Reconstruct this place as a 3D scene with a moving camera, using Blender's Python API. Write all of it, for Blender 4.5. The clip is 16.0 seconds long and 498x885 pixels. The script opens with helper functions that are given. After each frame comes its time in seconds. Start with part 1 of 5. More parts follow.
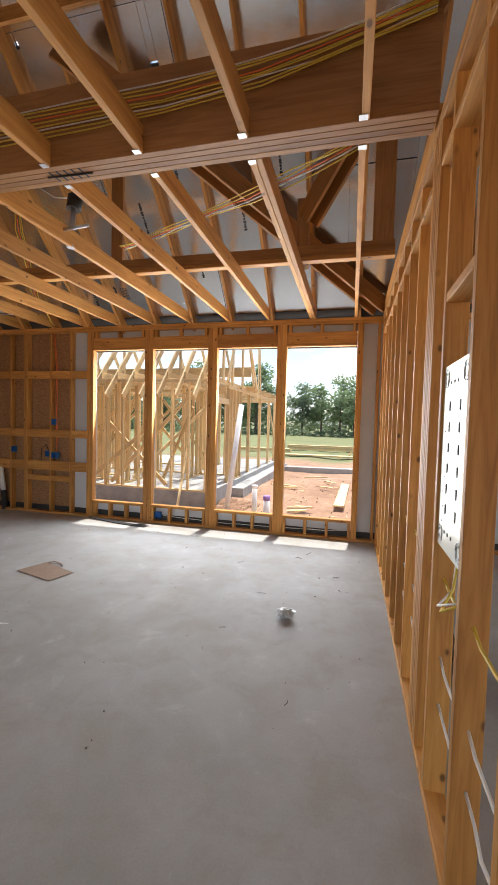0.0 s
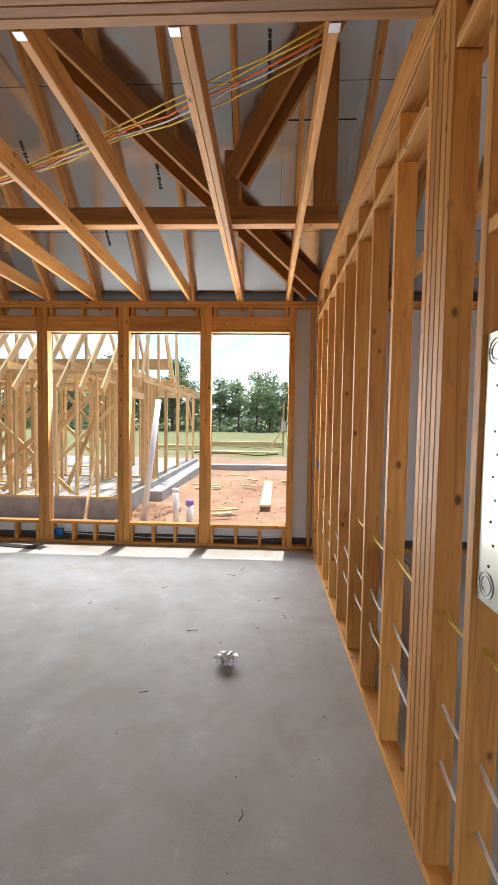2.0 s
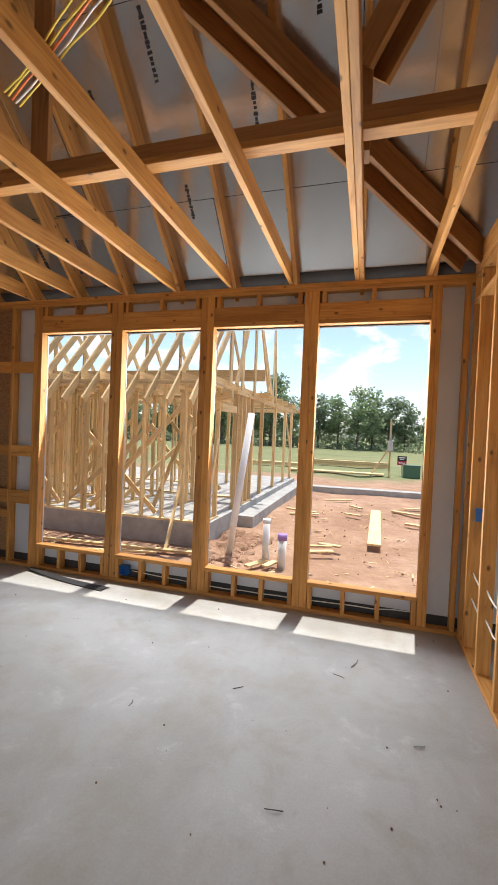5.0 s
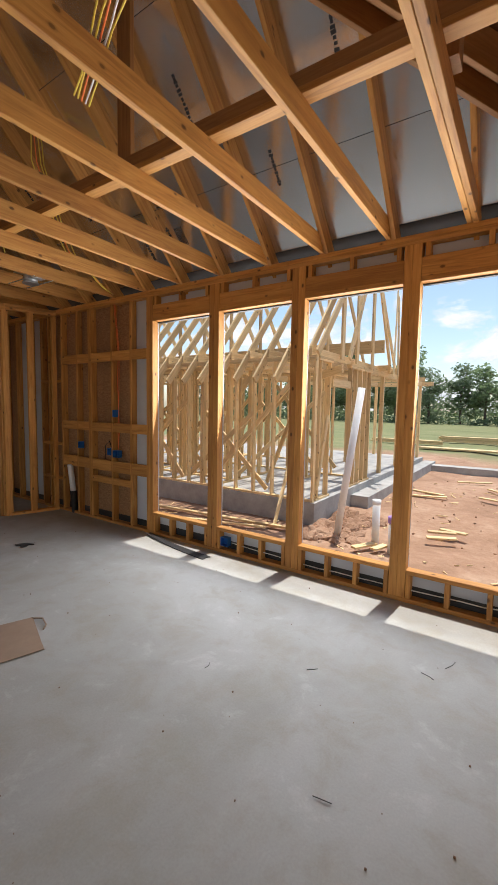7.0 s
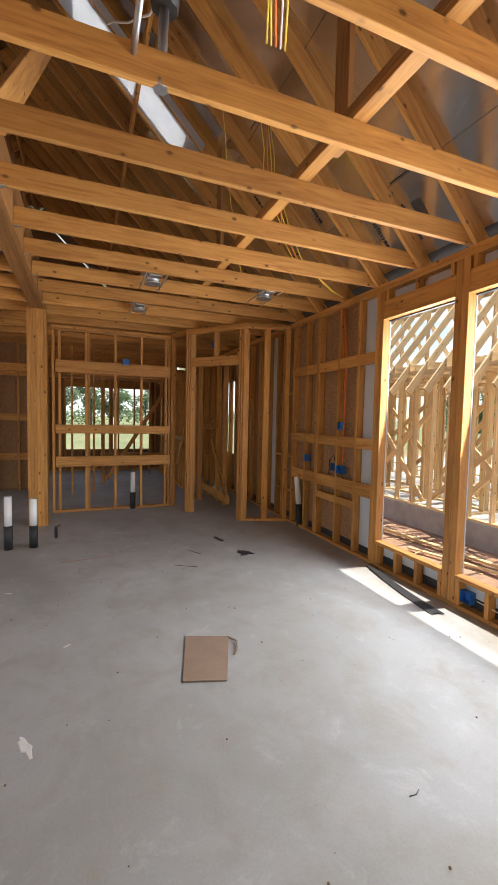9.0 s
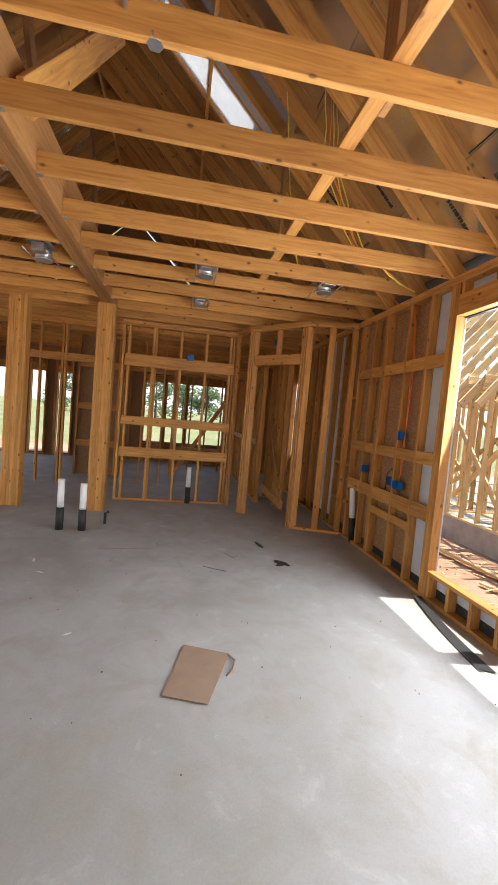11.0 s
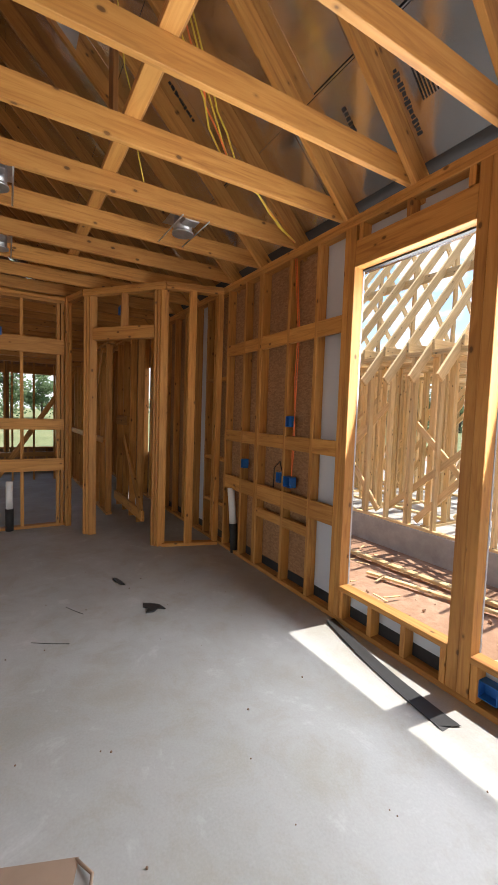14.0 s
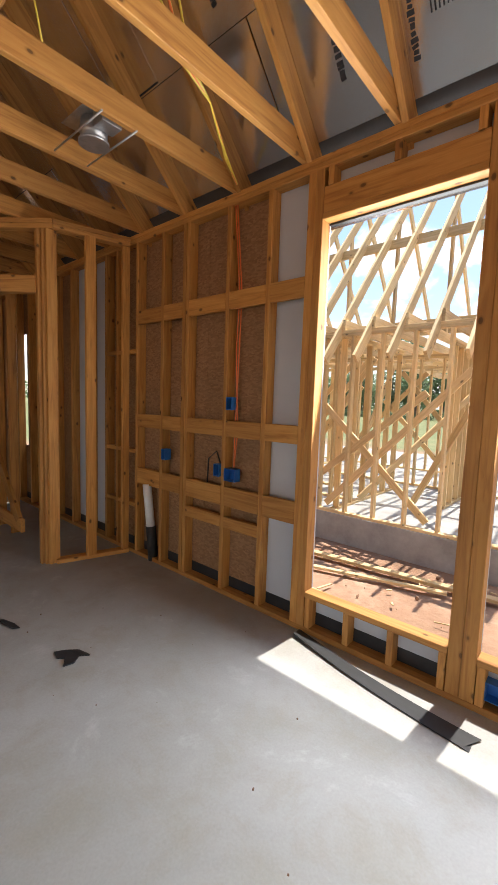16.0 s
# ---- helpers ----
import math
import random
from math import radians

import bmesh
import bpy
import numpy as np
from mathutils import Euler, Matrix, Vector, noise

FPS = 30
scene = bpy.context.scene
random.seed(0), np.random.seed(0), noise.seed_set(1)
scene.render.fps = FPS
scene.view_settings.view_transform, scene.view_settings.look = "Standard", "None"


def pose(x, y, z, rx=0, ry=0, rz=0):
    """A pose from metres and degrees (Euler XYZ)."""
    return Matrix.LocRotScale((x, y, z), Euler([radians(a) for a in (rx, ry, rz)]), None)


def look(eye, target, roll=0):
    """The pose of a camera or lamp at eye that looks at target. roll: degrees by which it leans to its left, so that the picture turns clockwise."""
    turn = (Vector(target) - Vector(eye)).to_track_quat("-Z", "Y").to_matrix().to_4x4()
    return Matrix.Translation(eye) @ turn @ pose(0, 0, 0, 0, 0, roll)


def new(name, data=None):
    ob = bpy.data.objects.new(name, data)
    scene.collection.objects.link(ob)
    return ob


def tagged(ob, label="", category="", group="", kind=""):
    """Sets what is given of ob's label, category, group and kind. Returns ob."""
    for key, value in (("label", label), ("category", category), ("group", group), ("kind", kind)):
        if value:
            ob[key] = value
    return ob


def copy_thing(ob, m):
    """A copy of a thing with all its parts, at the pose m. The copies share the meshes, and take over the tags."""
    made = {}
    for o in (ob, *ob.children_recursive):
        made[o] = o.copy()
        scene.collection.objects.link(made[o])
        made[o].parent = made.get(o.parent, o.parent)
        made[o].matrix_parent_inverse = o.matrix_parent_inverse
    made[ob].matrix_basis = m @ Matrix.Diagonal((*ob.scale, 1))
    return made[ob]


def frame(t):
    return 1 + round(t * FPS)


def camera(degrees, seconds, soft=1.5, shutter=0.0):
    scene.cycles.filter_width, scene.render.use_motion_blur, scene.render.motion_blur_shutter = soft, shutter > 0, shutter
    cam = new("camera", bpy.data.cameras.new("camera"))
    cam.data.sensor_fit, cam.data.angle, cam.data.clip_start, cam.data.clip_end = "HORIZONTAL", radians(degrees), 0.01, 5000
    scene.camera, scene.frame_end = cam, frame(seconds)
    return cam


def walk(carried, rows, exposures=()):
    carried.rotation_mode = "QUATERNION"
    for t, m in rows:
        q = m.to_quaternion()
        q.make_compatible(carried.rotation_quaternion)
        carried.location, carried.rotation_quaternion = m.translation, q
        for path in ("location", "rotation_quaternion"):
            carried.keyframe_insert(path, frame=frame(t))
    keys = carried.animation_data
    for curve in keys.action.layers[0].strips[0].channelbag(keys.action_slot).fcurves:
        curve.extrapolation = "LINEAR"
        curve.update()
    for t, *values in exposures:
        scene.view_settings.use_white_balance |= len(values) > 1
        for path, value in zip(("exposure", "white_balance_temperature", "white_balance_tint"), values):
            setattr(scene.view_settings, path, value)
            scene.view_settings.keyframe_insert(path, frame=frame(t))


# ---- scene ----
cam = camera(62.9, 16.0)
METRES, EYE, TILT, LEAN, TURN = 5.80, 1.56, 0.0, 0.0, 14.1
ROWS = [
    (0.0, 0.0, 0.0, 0.0, 0.07, -2.7, -1.52),
    (0.5, -0.0153, 0.0262, 0.002, 2.73, -2.24, -2.07),
    (1.0, -0.0278, 0.0564, 0.0033, -1.43, -2.81, -0.98),
    (1.5, -0.0213, 0.0813, -0.0008, -8.94, -4.32, -0.77),
    (2.0, -0.0089, 0.1214, 0.0009, -11.59, -3.03, -0.85),
    (2.5, -0.0022, 0.1533, 0.0007, -18.98, -2.68, -2.3),
    (3.0, -0.0122, 0.1919, 0.0047, -26.22, -1.9, -1.96),
    (3.5, -0.0229, 0.2328, 0.0062, -21.06, -3.55, -0.49),
    (4.0, -0.017, 0.2787, 0.0082, -11.23, -1.69, -1.6),
    (6.5, 0.0489, 0.3563, 0.0094, 13.91, -2.99, -0.68),
    (7.0, 0.0637, 0.363, 0.009, 20.07, -4.9, -1.08),
    (7.5, 0.0761, 0.3991, 0.0037, 29.32, -5.5, -1.52),
    (8.0, 0.0678, 0.4248, 0.0048, 38.21, -5.36, -1.5),
    (8.5, 0.0484, 0.445, 0.0041, 45.99, -4.65, -1.19),
    (9.0, 0.0362, 0.473, 0.0019, 53.85, -3.42, -1.17),
    (11.5, 0.0306, 0.5842, 0.0015, 66.42, -3.76, -5.13),
    (12.0, 0.0109, 0.6016, -0.001, 56.1, -3.85, -6.0),
    (12.5, -0.025, 0.6122, 0.0004, 47.12, -3.28, -5.49),
    (13.0, -0.0592, 0.6255, -0.001, 45.27, -3.04, -3.54),
    (13.5, -0.1058, 0.6462, -0.0005, 47.02, -1.55, -2.38),
    (14.0, -0.1446, 0.6527, -0.0019, 45.31, -3.9, -1.92),
    (14.5, -0.1838, 0.6496, 0.0012, 40.14, -3.82, -0.82),
    (15.0, -0.2165, 0.6626, -0.0045, 36.14, -3.91, -0.9),
    (15.5, -0.2531, 0.682, -0.0056, 33.25, -5.36, -1.5),
    (16.0, -0.286, 0.6768, -0.0076, 26.92, -5.67, -1.94),
]
EXPOSURES = [(0.0, 1.5), (2.0, 1.5), (3.0, 1.5), (4.2, 1.45), (6.3, 0.98), (7.5, 1.15), (9.0, 1.6), (11.5, 1.85), (12.5, 1.6), (13.5, 1.58), (16.0, 1.6)]
walk(cam, [(t, pose(0, 0, EYE, TILT, LEAN, TURN) @ pose(METRES * x, METRES * y, METRES * z, 90 + pitch, roll, yaw)) for t, x, y, z, yaw, pitch, roll in ROWS], EXPOSURES)

# ---- daylight ----
LAMP = 34.0
SUN_DIR = Vector((0.03, 0.30, 0.95)).normalized()
world = bpy.data.worlds.new("daylight")
scene.world = world
world.use_nodes = True
wn = world.node_tree
sky = wn.nodes.new("ShaderNodeTexSky")
sky.sky_type = 'NISHITA'
sky.sun_disc = False
sky.sun_elevation = math.asin(SUN_DIR.z)
sky.sun_rotation = math.atan2(SUN_DIR.x, SUN_DIR.y)
wn.nodes["Background"].inputs["Strength"].default_value = 0.09
wn.links.new(sky.outputs[0], wn.nodes["Background"].inputs["Color"])
sun = new("sun", bpy.data.lights.new("sun", 'SUN'))
sun.data.energy, sun.data.angle, sun.data.color = 2.5, radians(0.6), (1.0, 0.95, 0.87)
sun.matrix_world = look(SUN_DIR * 50, (0, 0, 0))


def fill_light(x0, x1, y, z0, z1, watts):
    """Unseen fill lamp behind the walk, added to brighten the room."""
    lamp = new("fill_light", bpy.data.lights.new("fill_light", 'AREA'))
    lamp.data.shape, lamp.data.size, lamp.data.size_y = 'RECTANGLE', x1 - x0, z1 - z0
    lamp.data.energy, lamp.data.color = watts, (1.0, 0.97, 0.92)
    lamp.matrix_world = look(((x0 + x1) / 2, y, (z0 + z1) / 2), ((x0 + x1) / 2, y + 1, (z0 + z1) / 2 - 2.2))


# fill lamps along the unseen south side
fill_light(1.05, 3.85, -2.70, 0.05, 2.58, LAMP * 0.15)
fill_light(-4.75, -1.15, -2.70, 0.05, 2.58, LAMP * 0.5)
fill_light(-10.15, -6.15, -2.70, 0.05, 2.58, LAMP * 0.1)
# sky light through the four window openings
for wx0, wx1 in ((-3.95, -3.07), (-2.93, -2.06), (-1.915, -1.045), (-0.905, 0.03)):
    pane = new("window_light", bpy.data.lights.new("window_light", 'AREA'))
    pane.data.shape, pane.data.size, pane.data.size_y = 'RECTANGLE', wx1 - wx0 - 0.04, 2.25
    pane.data.energy, pane.data.color = LAMP * 0.5, (0.95, 0.975, 1.0)
    pane.matrix_world = look(((wx0 + wx1) / 2, 5.68, 1.455), ((wx0 + wx1) / 2, 4.68, 1.68))

# fill lamp added out of view to brighten the joists' east faces
east = new("fill_light", bpy.data.lights.new("fill_light", 'AREA'))
east.data.shape, east.data.size, east.data.size_y = 'RECTANGLE', 2.3, 2.2
east.data.energy, east.data.color = LAMP * 0.6, (1.0, 0.96, 0.91)
east.matrix_world = look((5.70, 1.35, 1.45), (4.7, 1.05, 1.40))

# ---- materials ----
def material(name, rough=0.7, metal=0.0):
    m = bpy.data.materials.new(name)
    m.use_nodes = True
    b = m.node_tree.nodes["Principled BSDF"]
    b.inputs["Roughness"].default_value = rough
    b.inputs["Metallic"].default_value = metal
    return m, m.node_tree, b


def node(nt, kind, **inputs):
    n = nt.nodes.new(kind)
    for k, v in inputs.items():
        n.inputs[k].default_value = v
    return n


def ramp(nt, fac, *stops):
    r = nt.nodes.new("ShaderNodeValToRGB")
    el = r.color_ramp.elements
    while len(el) < len(stops):
        el.new(0.5)
    for e, (p, c) in zip(el, stops):
        e.position, e.color = p, (*c, 1)
    nt.links.new(fac, r.inputs[0])
    return r.outputs[0]


def mix(nt, fac, a, b, how='MIX'):
    m = nt.nodes.new("ShaderNodeMix")
    m.data_type, m.blend_type = 'RGBA', how
    for sock, v in ((m.inputs[0], fac), (m.inputs[6], a), (m.inputs[7], b)):
        if isinstance(v, (int, float)):
            sock.default_value = v
        elif isinstance(v, tuple):
            sock.default_value = (*v, 1)
        else:
            nt.links.new(v, sock)
    return m.outputs[2]


def coords(nt, scale=(1, 1, 1), per_object=False, space="Object"):
    tc = nt.nodes.new("ShaderNodeTexCoord")
    mp = nt.nodes.new("ShaderNodeMapping")
    mp.inputs["Scale"].default_value = scale
    nt.links.new(tc.outputs[space], mp.inputs[0])
    if per_object:
        oi = nt.nodes.new("ShaderNodeObjectInfo")
        mul = node(nt, "ShaderNodeMath")
        mul.operation = 'MULTIPLY'
        mul.inputs[1].default_value = 57.0
        nt.links.new(oi.outputs["Random"], mul.inputs[0])
        co = nt.nodes.new("ShaderNodeCombineXYZ")
        for k in range(3):
            nt.links.new(mul.outputs[0], co.inputs[k])
        nt.links.new(co.outputs[0], mp.inputs["Location"])
        return mp.outputs[0], oi.outputs["Random"]
    return mp.outputs[0]


def noise_fac(nt, vec, scale, detail=5.0, rough=0.6, distortion=0.0):
    n = node(nt, "ShaderNodeTexNoise", Scale=scale, Detail=detail, Roughness=rough, Distortion=distortion)
    nt.links.new(vec, n.inputs["Vector"])
    return n.outputs["Fac"]


def bump(nt, b, height, strength=0.3, dist=0.004):
    n = node(nt, "ShaderNodeBump", Strength=strength, Distance=dist)
    nt.links.new(height, n.inputs["Height"])
    nt.links.new(n.outputs[0], b.inputs["Normal"])


def lumber(name, dark, mid, light, knots=1.0):
    """Sawn softwood: grain along local z, dark knots, each board a little different."""
    m, nt, b = material(name, 0.62)
    v, rnd = coords(nt, (1, 1, 0.07), True)
    grain = noise_fac(nt, v, 26, 4, 0.6, 1.2)
    fine = noise_fac(nt, v, 160, 2, 0.5)
    c = ramp(nt, grain, (0.28, dark), (0.5, mid), (0.74, light))
    vk, _ = coords(nt, (1, 1, 0.6), True)
    kn = node(nt, "ShaderNodeTexVoronoi", Scale=9.5, Randomness=1.0)
    nt.links.new(vk, kn.inputs["Vector"])
    knot = ramp(nt, kn.outputs["Distance"], (0.0, (knots,) * 3), (0.085, (0.85 * knots,) * 3), (0.11, (0.3 * knots,) * 3), (0.17, (0, 0, 0)))
    c = mix(nt, knot, c, tuple(x * 0.3 for x in dark))
    tone = ramp(nt, rnd, (0.0, (0.74, 0.70, 0.66)), (0.5, (0.96, 0.95, 0.94)), (1.0, (1.12, 1.10, 1.06)))
    c = mix(nt, 1.0, c, tone, 'MULTIPLY')
    smudge = noise_fac(nt, coords(nt, (1, 1, 0.5), False), 3.0, 4)
    c = mix(nt, ramp(nt, smudge, (0.32, (0.3, 0.3, 0.3)), (0.5, (0, 0, 0))), c, tuple(x * 0.6 for x in mid))
    nt.links.new(c, b.inputs["Base Color"])
    bump(nt, b, fine, 0.25, 0.002)
    return m


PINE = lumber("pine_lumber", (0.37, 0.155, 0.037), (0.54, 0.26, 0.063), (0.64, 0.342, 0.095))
# the same pine for outdoor timber, with bright daylight put into its colour
DAYLIT_PINE = lumber("daylit_pine_lumber", (0.60, 0.42, 0.20), (0.76, 0.56, 0.29), (0.84, 0.65, 0.37))
# laminated beam brown, which also paints backlit shade onto roof braces
BEAM_AND_SHADE = lumber("laminated_beam_and_shaded_pine", (0.24, 0.108, 0.032), (0.345, 0.163, 0.05), (0.42, 0.212, 0.072), 0.0)

CONCRETE, nt, b = material("concrete_slab", 0.55)
v = coords(nt)
big = noise_fac(nt, v, 0.55, 6, 0.62, 0.6)
mid_ = noise_fac(nt, v, 3.2, 8, 0.7, 0.4)
fine = noise_fac(nt, v, 90, 3, 0.6)
c = ramp(nt, big, (0.3, (0.29, 0.285, 0.265)), (0.5, (0.36, 0.36, 0.35)), (0.7, (0.41, 0.415, 0.415)))
c = mix(nt, ramp(nt, mid_, (0.36, (0.55, 0.55, 0.55)), (0.52, (0, 0, 0))), c, (0.31, 0.29, 0.24))
c = mix(nt, ramp(nt, mid_, (0.58, (0, 0, 0)), (0.7, (0.5, 0.5, 0.5))), c, (0.50, 0.505, 0.505))
c = mix(nt, 0.12, c, fine, 'OVERLAY')
nt.links.new(c, b.inputs["Base Color"])
nt.links.new(ramp(nt, mid_, (0.3, (0.74, 0.74, 0.74)), (0.7, (0.58, 0.58, 0.58))), b.inputs["Roughness"])
b.inputs["Specular IOR Level"].default_value = 0.35
bump(nt, b, fine, 0.12, 0.002)

RAWCON, nt, b = material("raw_concrete", 0.85)
v = coords(nt)
c = ramp(nt, noise_fac(nt, v, 2.5, 7, 0.7), (0.3, (0.27, 0.265, 0.255)), (0.7, (0.45, 0.445, 0.43)))
nt.links.new(c, b.inputs["Base Color"])
bump(nt, b, noise_fac(nt, v, 30, 4), 0.4, 0.006)

FOIL, nt, b = material("foil_faced_sheathing", 0.3, 1.0)
v = coords(nt)
wr = noise_fac(nt, coords(nt, (1, 0.35, 1)), 7, 5, 0.6, 0.8)
nt.links.new(ramp(nt, noise_fac(nt, v, 1.3, 4), (0.3, (0.70, 0.705, 0.715)), (0.7, (0.80, 0.80, 0.81))), b.inputs["Base Color"])
nt.links.new(ramp(nt, wr, (0.3, (0.12, 0.12, 0.12)), (0.7, (0.25, 0.25, 0.25))), b.inputs["Roughness"])
bump(nt, b, wr, 0.22, 0.007)

OSB, nt, b = material("oriented_strand_board", 0.75)
v = coords(nt, (1, 1, 2.2))
vo = node(nt, "ShaderNodeTexVoronoi", Scale=38.0)
nt.links.new(v, vo.inputs["Vector"])
hue = nt.nodes.new("ShaderNodeSeparateColor")
nt.links.new(vo.outputs["Color"], hue.inputs[0])
c = ramp(nt, hue.outputs[0], (0.0, (0.25, 0.125, 0.055)), (0.5, (0.32, 0.17, 0.078)), (1.0, (0.385, 0.215, 0.105)))
c = mix(nt, ramp(nt, noise_fac(nt, v, 3, 4), (0.35, (0.4, 0.4, 0.4)), (0.65, (0, 0, 0))), c, (0.26, 0.15, 0.075))
nt.links.new(c, b.inputs["Base Color"])
bump(nt, b, vo.outputs["Distance"], 0.3, 0.003)


def plain(name, color, rough=0.6, metal=0.0, vary=0.12, scale=8.0, bumpy=0.1):
    m, nt, b = material(name, rough, metal)
    v = coords(nt)
    f = noise_fac(nt, v, scale, 6, 0.65)
    nt.links.new(ramp(nt, f, (0.3, tuple(x * (1 - vary) for x in color)), (0.7, tuple(min(1, x * (1 + vary)) for x in color))), b.inputs["Base Color"])
    bump(nt, b, noise_fac(nt, v, scale * 6, 3), bumpy, 0.003)
    return m


WRAP = plain("white_sheathing_board", (0.52, 0.55, 0.60), 0.55, vary=0.05, scale=2)
BLACK = plain("black_membrane", (0.022, 0.023, 0.026), 0.5, vary=0.3)
PVC = plain("white_pvc", (0.78, 0.78, 0.77), 0.35, vary=0.05)
ABS = plain("black_pipe_wrap", (0.02, 0.02, 0.02), 0.6, vary=0.3, scale=30, bumpy=0.5)
PURPLE = plain("purple_primer", (0.33, 0.2, 0.5), 0.5)
BLUE = plain("blue_plastic_box", (0.02, 0.13, 0.42), 0.4)
STEEL = plain("galvanised_steel", (0.5, 0.51, 0.52), 0.48, 1.0, vary=0.15, scale=18)
WHITEMETAL = plain("panel_enclosure", (0.47, 0.475, 0.43), 0.33, 1.0, vary=0.08, scale=3)
DARK = plain("dark_plastic", (0.03, 0.028, 0.026), 0.5, vary=0.3)
CARD = plain("cardboard", (0.27, 0.185, 0.13), 0.85, vary=0.1, scale=5)
HARDBOARD = plain("brown_hardboard", (0.17, 0.095, 0.055), 0.6, vary=0.15, scale=3)
YELLOW = plain("yellow_cable", (0.72, 0.53, 0.07), 0.45, vary=0.08)
ORANGE = plain("orange_cable", (0.8, 0.19, 0.05), 0.45, vary=0.08)
WHITEWIRE = plain("white_cable", (0.72, 0.7, 0.66), 0.45, vary=0.08)
INK = plain("black_ink", (0.025, 0.025, 0.028), 0.7, vary=0.2)
SILVER = plain("crumpled_foil_wrapper", (0.62, 0.66, 0.68), 0.38, 0.55, vary=0.3, scale=22, bumpy=0.5)
RED = plain("red_sign_face", (0.5, 0.03, 0.06), 0.5)
GREENMETAL = plain("green_painted_metal", (0.05, 0.13, 0.08), 0.5)
# roof underlay; its near-black also paints the shade along the eave
ROOFING_AND_SHADE = plain("roof_underlay_and_eave_shade", (0.06, 0.06, 0.06), 0.9)
BARK = plain("bark", (0.13, 0.10, 0.075), 0.9, vary=0.3, scale=6, bumpy=0.6)

LEAF, nt, b = material("foliage", 0.7)
oi = nt.nodes.new("ShaderNodeNewGeometry")
nt.links.new(ramp(nt, oi.outputs["Random Per Island"], (0.0, (0.085, 0.125, 0.068)), (0.5, (0.14, 0.19, 0.105)), (1.0, (0.21, 0.26, 0.155))), b.inputs["Base Color"])
tl = node(nt, "ShaderNodeBsdfTranslucent", Color=(0.24, 0.33, 0.17, 1))
msl = node(nt, "ShaderNodeMixShader")
msl.inputs[0].default_value = 0.45
nt.links.new(b.outputs[0], msl.inputs[1])
nt.links.new(tl.outputs[0], msl.inputs[2])
nt.links.new(msl.outputs[0], nt.nodes["Material Output"].inputs[0])

EARTH, nt, b = material("red_earth_and_grass", 0.95)
tc = nt.nodes.new("ShaderNodeTexCoord")
v = coords(nt)
sep = nt.nodes.new("ShaderNodeSeparateXYZ")
nt.links.new(tc.outputs["Object"], sep.inputs[0])
n1 = noise_fac(nt, v, 0.9, 8, 0.7, 0.5)
n2 = noise_fac(nt, v, 7, 6, 0.7)
dirt = ramp(nt, n1, (0.3, (0.23, 0.125, 0.072)), (0.52, (0.36, 0.215, 0.135)), (0.7, (0.47, 0.32, 0.22)))
dirt = mix(nt, ramp(nt, n2, (0.35, (0.5, 0.5, 0.5)), (0.55, (0, 0, 0))), dirt, (0.25, 0.14, 0.085))
grass = ramp(nt, noise_fac(nt, coords(nt, (0.25, 1, 1)), 0.5, 8, 0.75), (0.3, (0.12, 0.14, 0.05)), (0.5, (0.17, 0.185, 0.075)), (0.72, (0.26, 0.235, 0.115)))
edge = nt.nodes.new("ShaderNodeMath")
edge.operation = 'MULTIPLY_ADD'
nt.links.new(noise_fac(nt, v, 0.16, 6, 0.7), edge.inputs[0])
edge.inputs[1].default_value = 16.0
nt.links.new(sep.outputs["Y"], edge.inputs[2])
west = nt.nodes.new("ShaderNodeMath")
west.operation = 'MULTIPLY'
west.inputs[1].default_value = -1.5
nt.links.new(sep.outputs["X"], west.inputs[0])
far = nt.nodes.new("ShaderNodeMath")
far.operation = 'MAXIMUM'
nt.links.new(edge.outputs[0], far.inputs[0])
nt.links.new(west.outputs[0], far.inputs[1])
mr = node(nt, "ShaderNodeMapRange")
mr.inputs["From Min"].default_value, mr.inputs["From Max"].default_value = 29.0, 33.0
nt.links.new(far.outputs[0], mr.inputs["Value"])
nt.links.new(mix(nt, mr.outputs[0], dirt, grass), b.inputs["Base Color"])
bump(nt, b, n2, 0.7, 0.04)


# ---- building blocks ----
def mesh_object(name, bm, mat, parent=None, label=""):
    me = bpy.data.meshes.new(name)
    bm.to_mesh(me)
    bm.free()
    me.materials.append(mat)
    ob = new(name, me)
    ob.parent = parent
    return tagged(ob, label)


def part(name, bm, mat, parent, label=""):
    return mesh_object(name, bm, mat, parent, label)


def group_empty(name, label="", category="", group="", kind="", at=(0, 0, 0)):
    e = new(name)
    e.empty_display_size = 0.1
    e.location = at
    return tagged(e, label, category, group, kind)


BOARDS = {}


def board_mesh(w, d, length, mat, chamfer=0.003):
    """A sawn board with eased edges, centred on its axis, running up local z from 0."""
    key = (round(w, 3), round(d, 3), round(length, 2), mat.name)
    if key not in BOARDS:
        c = min(chamfer, w / 4, d / 4)
        ring = [(-w/2 + c, -d/2), (w/2 - c, -d/2), (w/2, -d/2 + c), (w/2, d/2 - c), (w/2 - c, d/2), (-w/2 + c, d/2), (-w/2, d/2 - c), (-w/2, -d/2 + c)]
        me = bpy.data.meshes.new("board")
        vs = [(x, y, z) for z in (0, length) for x, y in ring]
        fs = [(i, (i + 1) % 8, (i + 1) % 8 + 8, i + 8) for i in range(8)]
        me.from_pydata(vs, [], fs + [tuple(range(7, -1, -1)), tuple(range(8, 16))])
        me.materials.append(mat)
        BOARDS[key] = me
    return BOARDS[key]


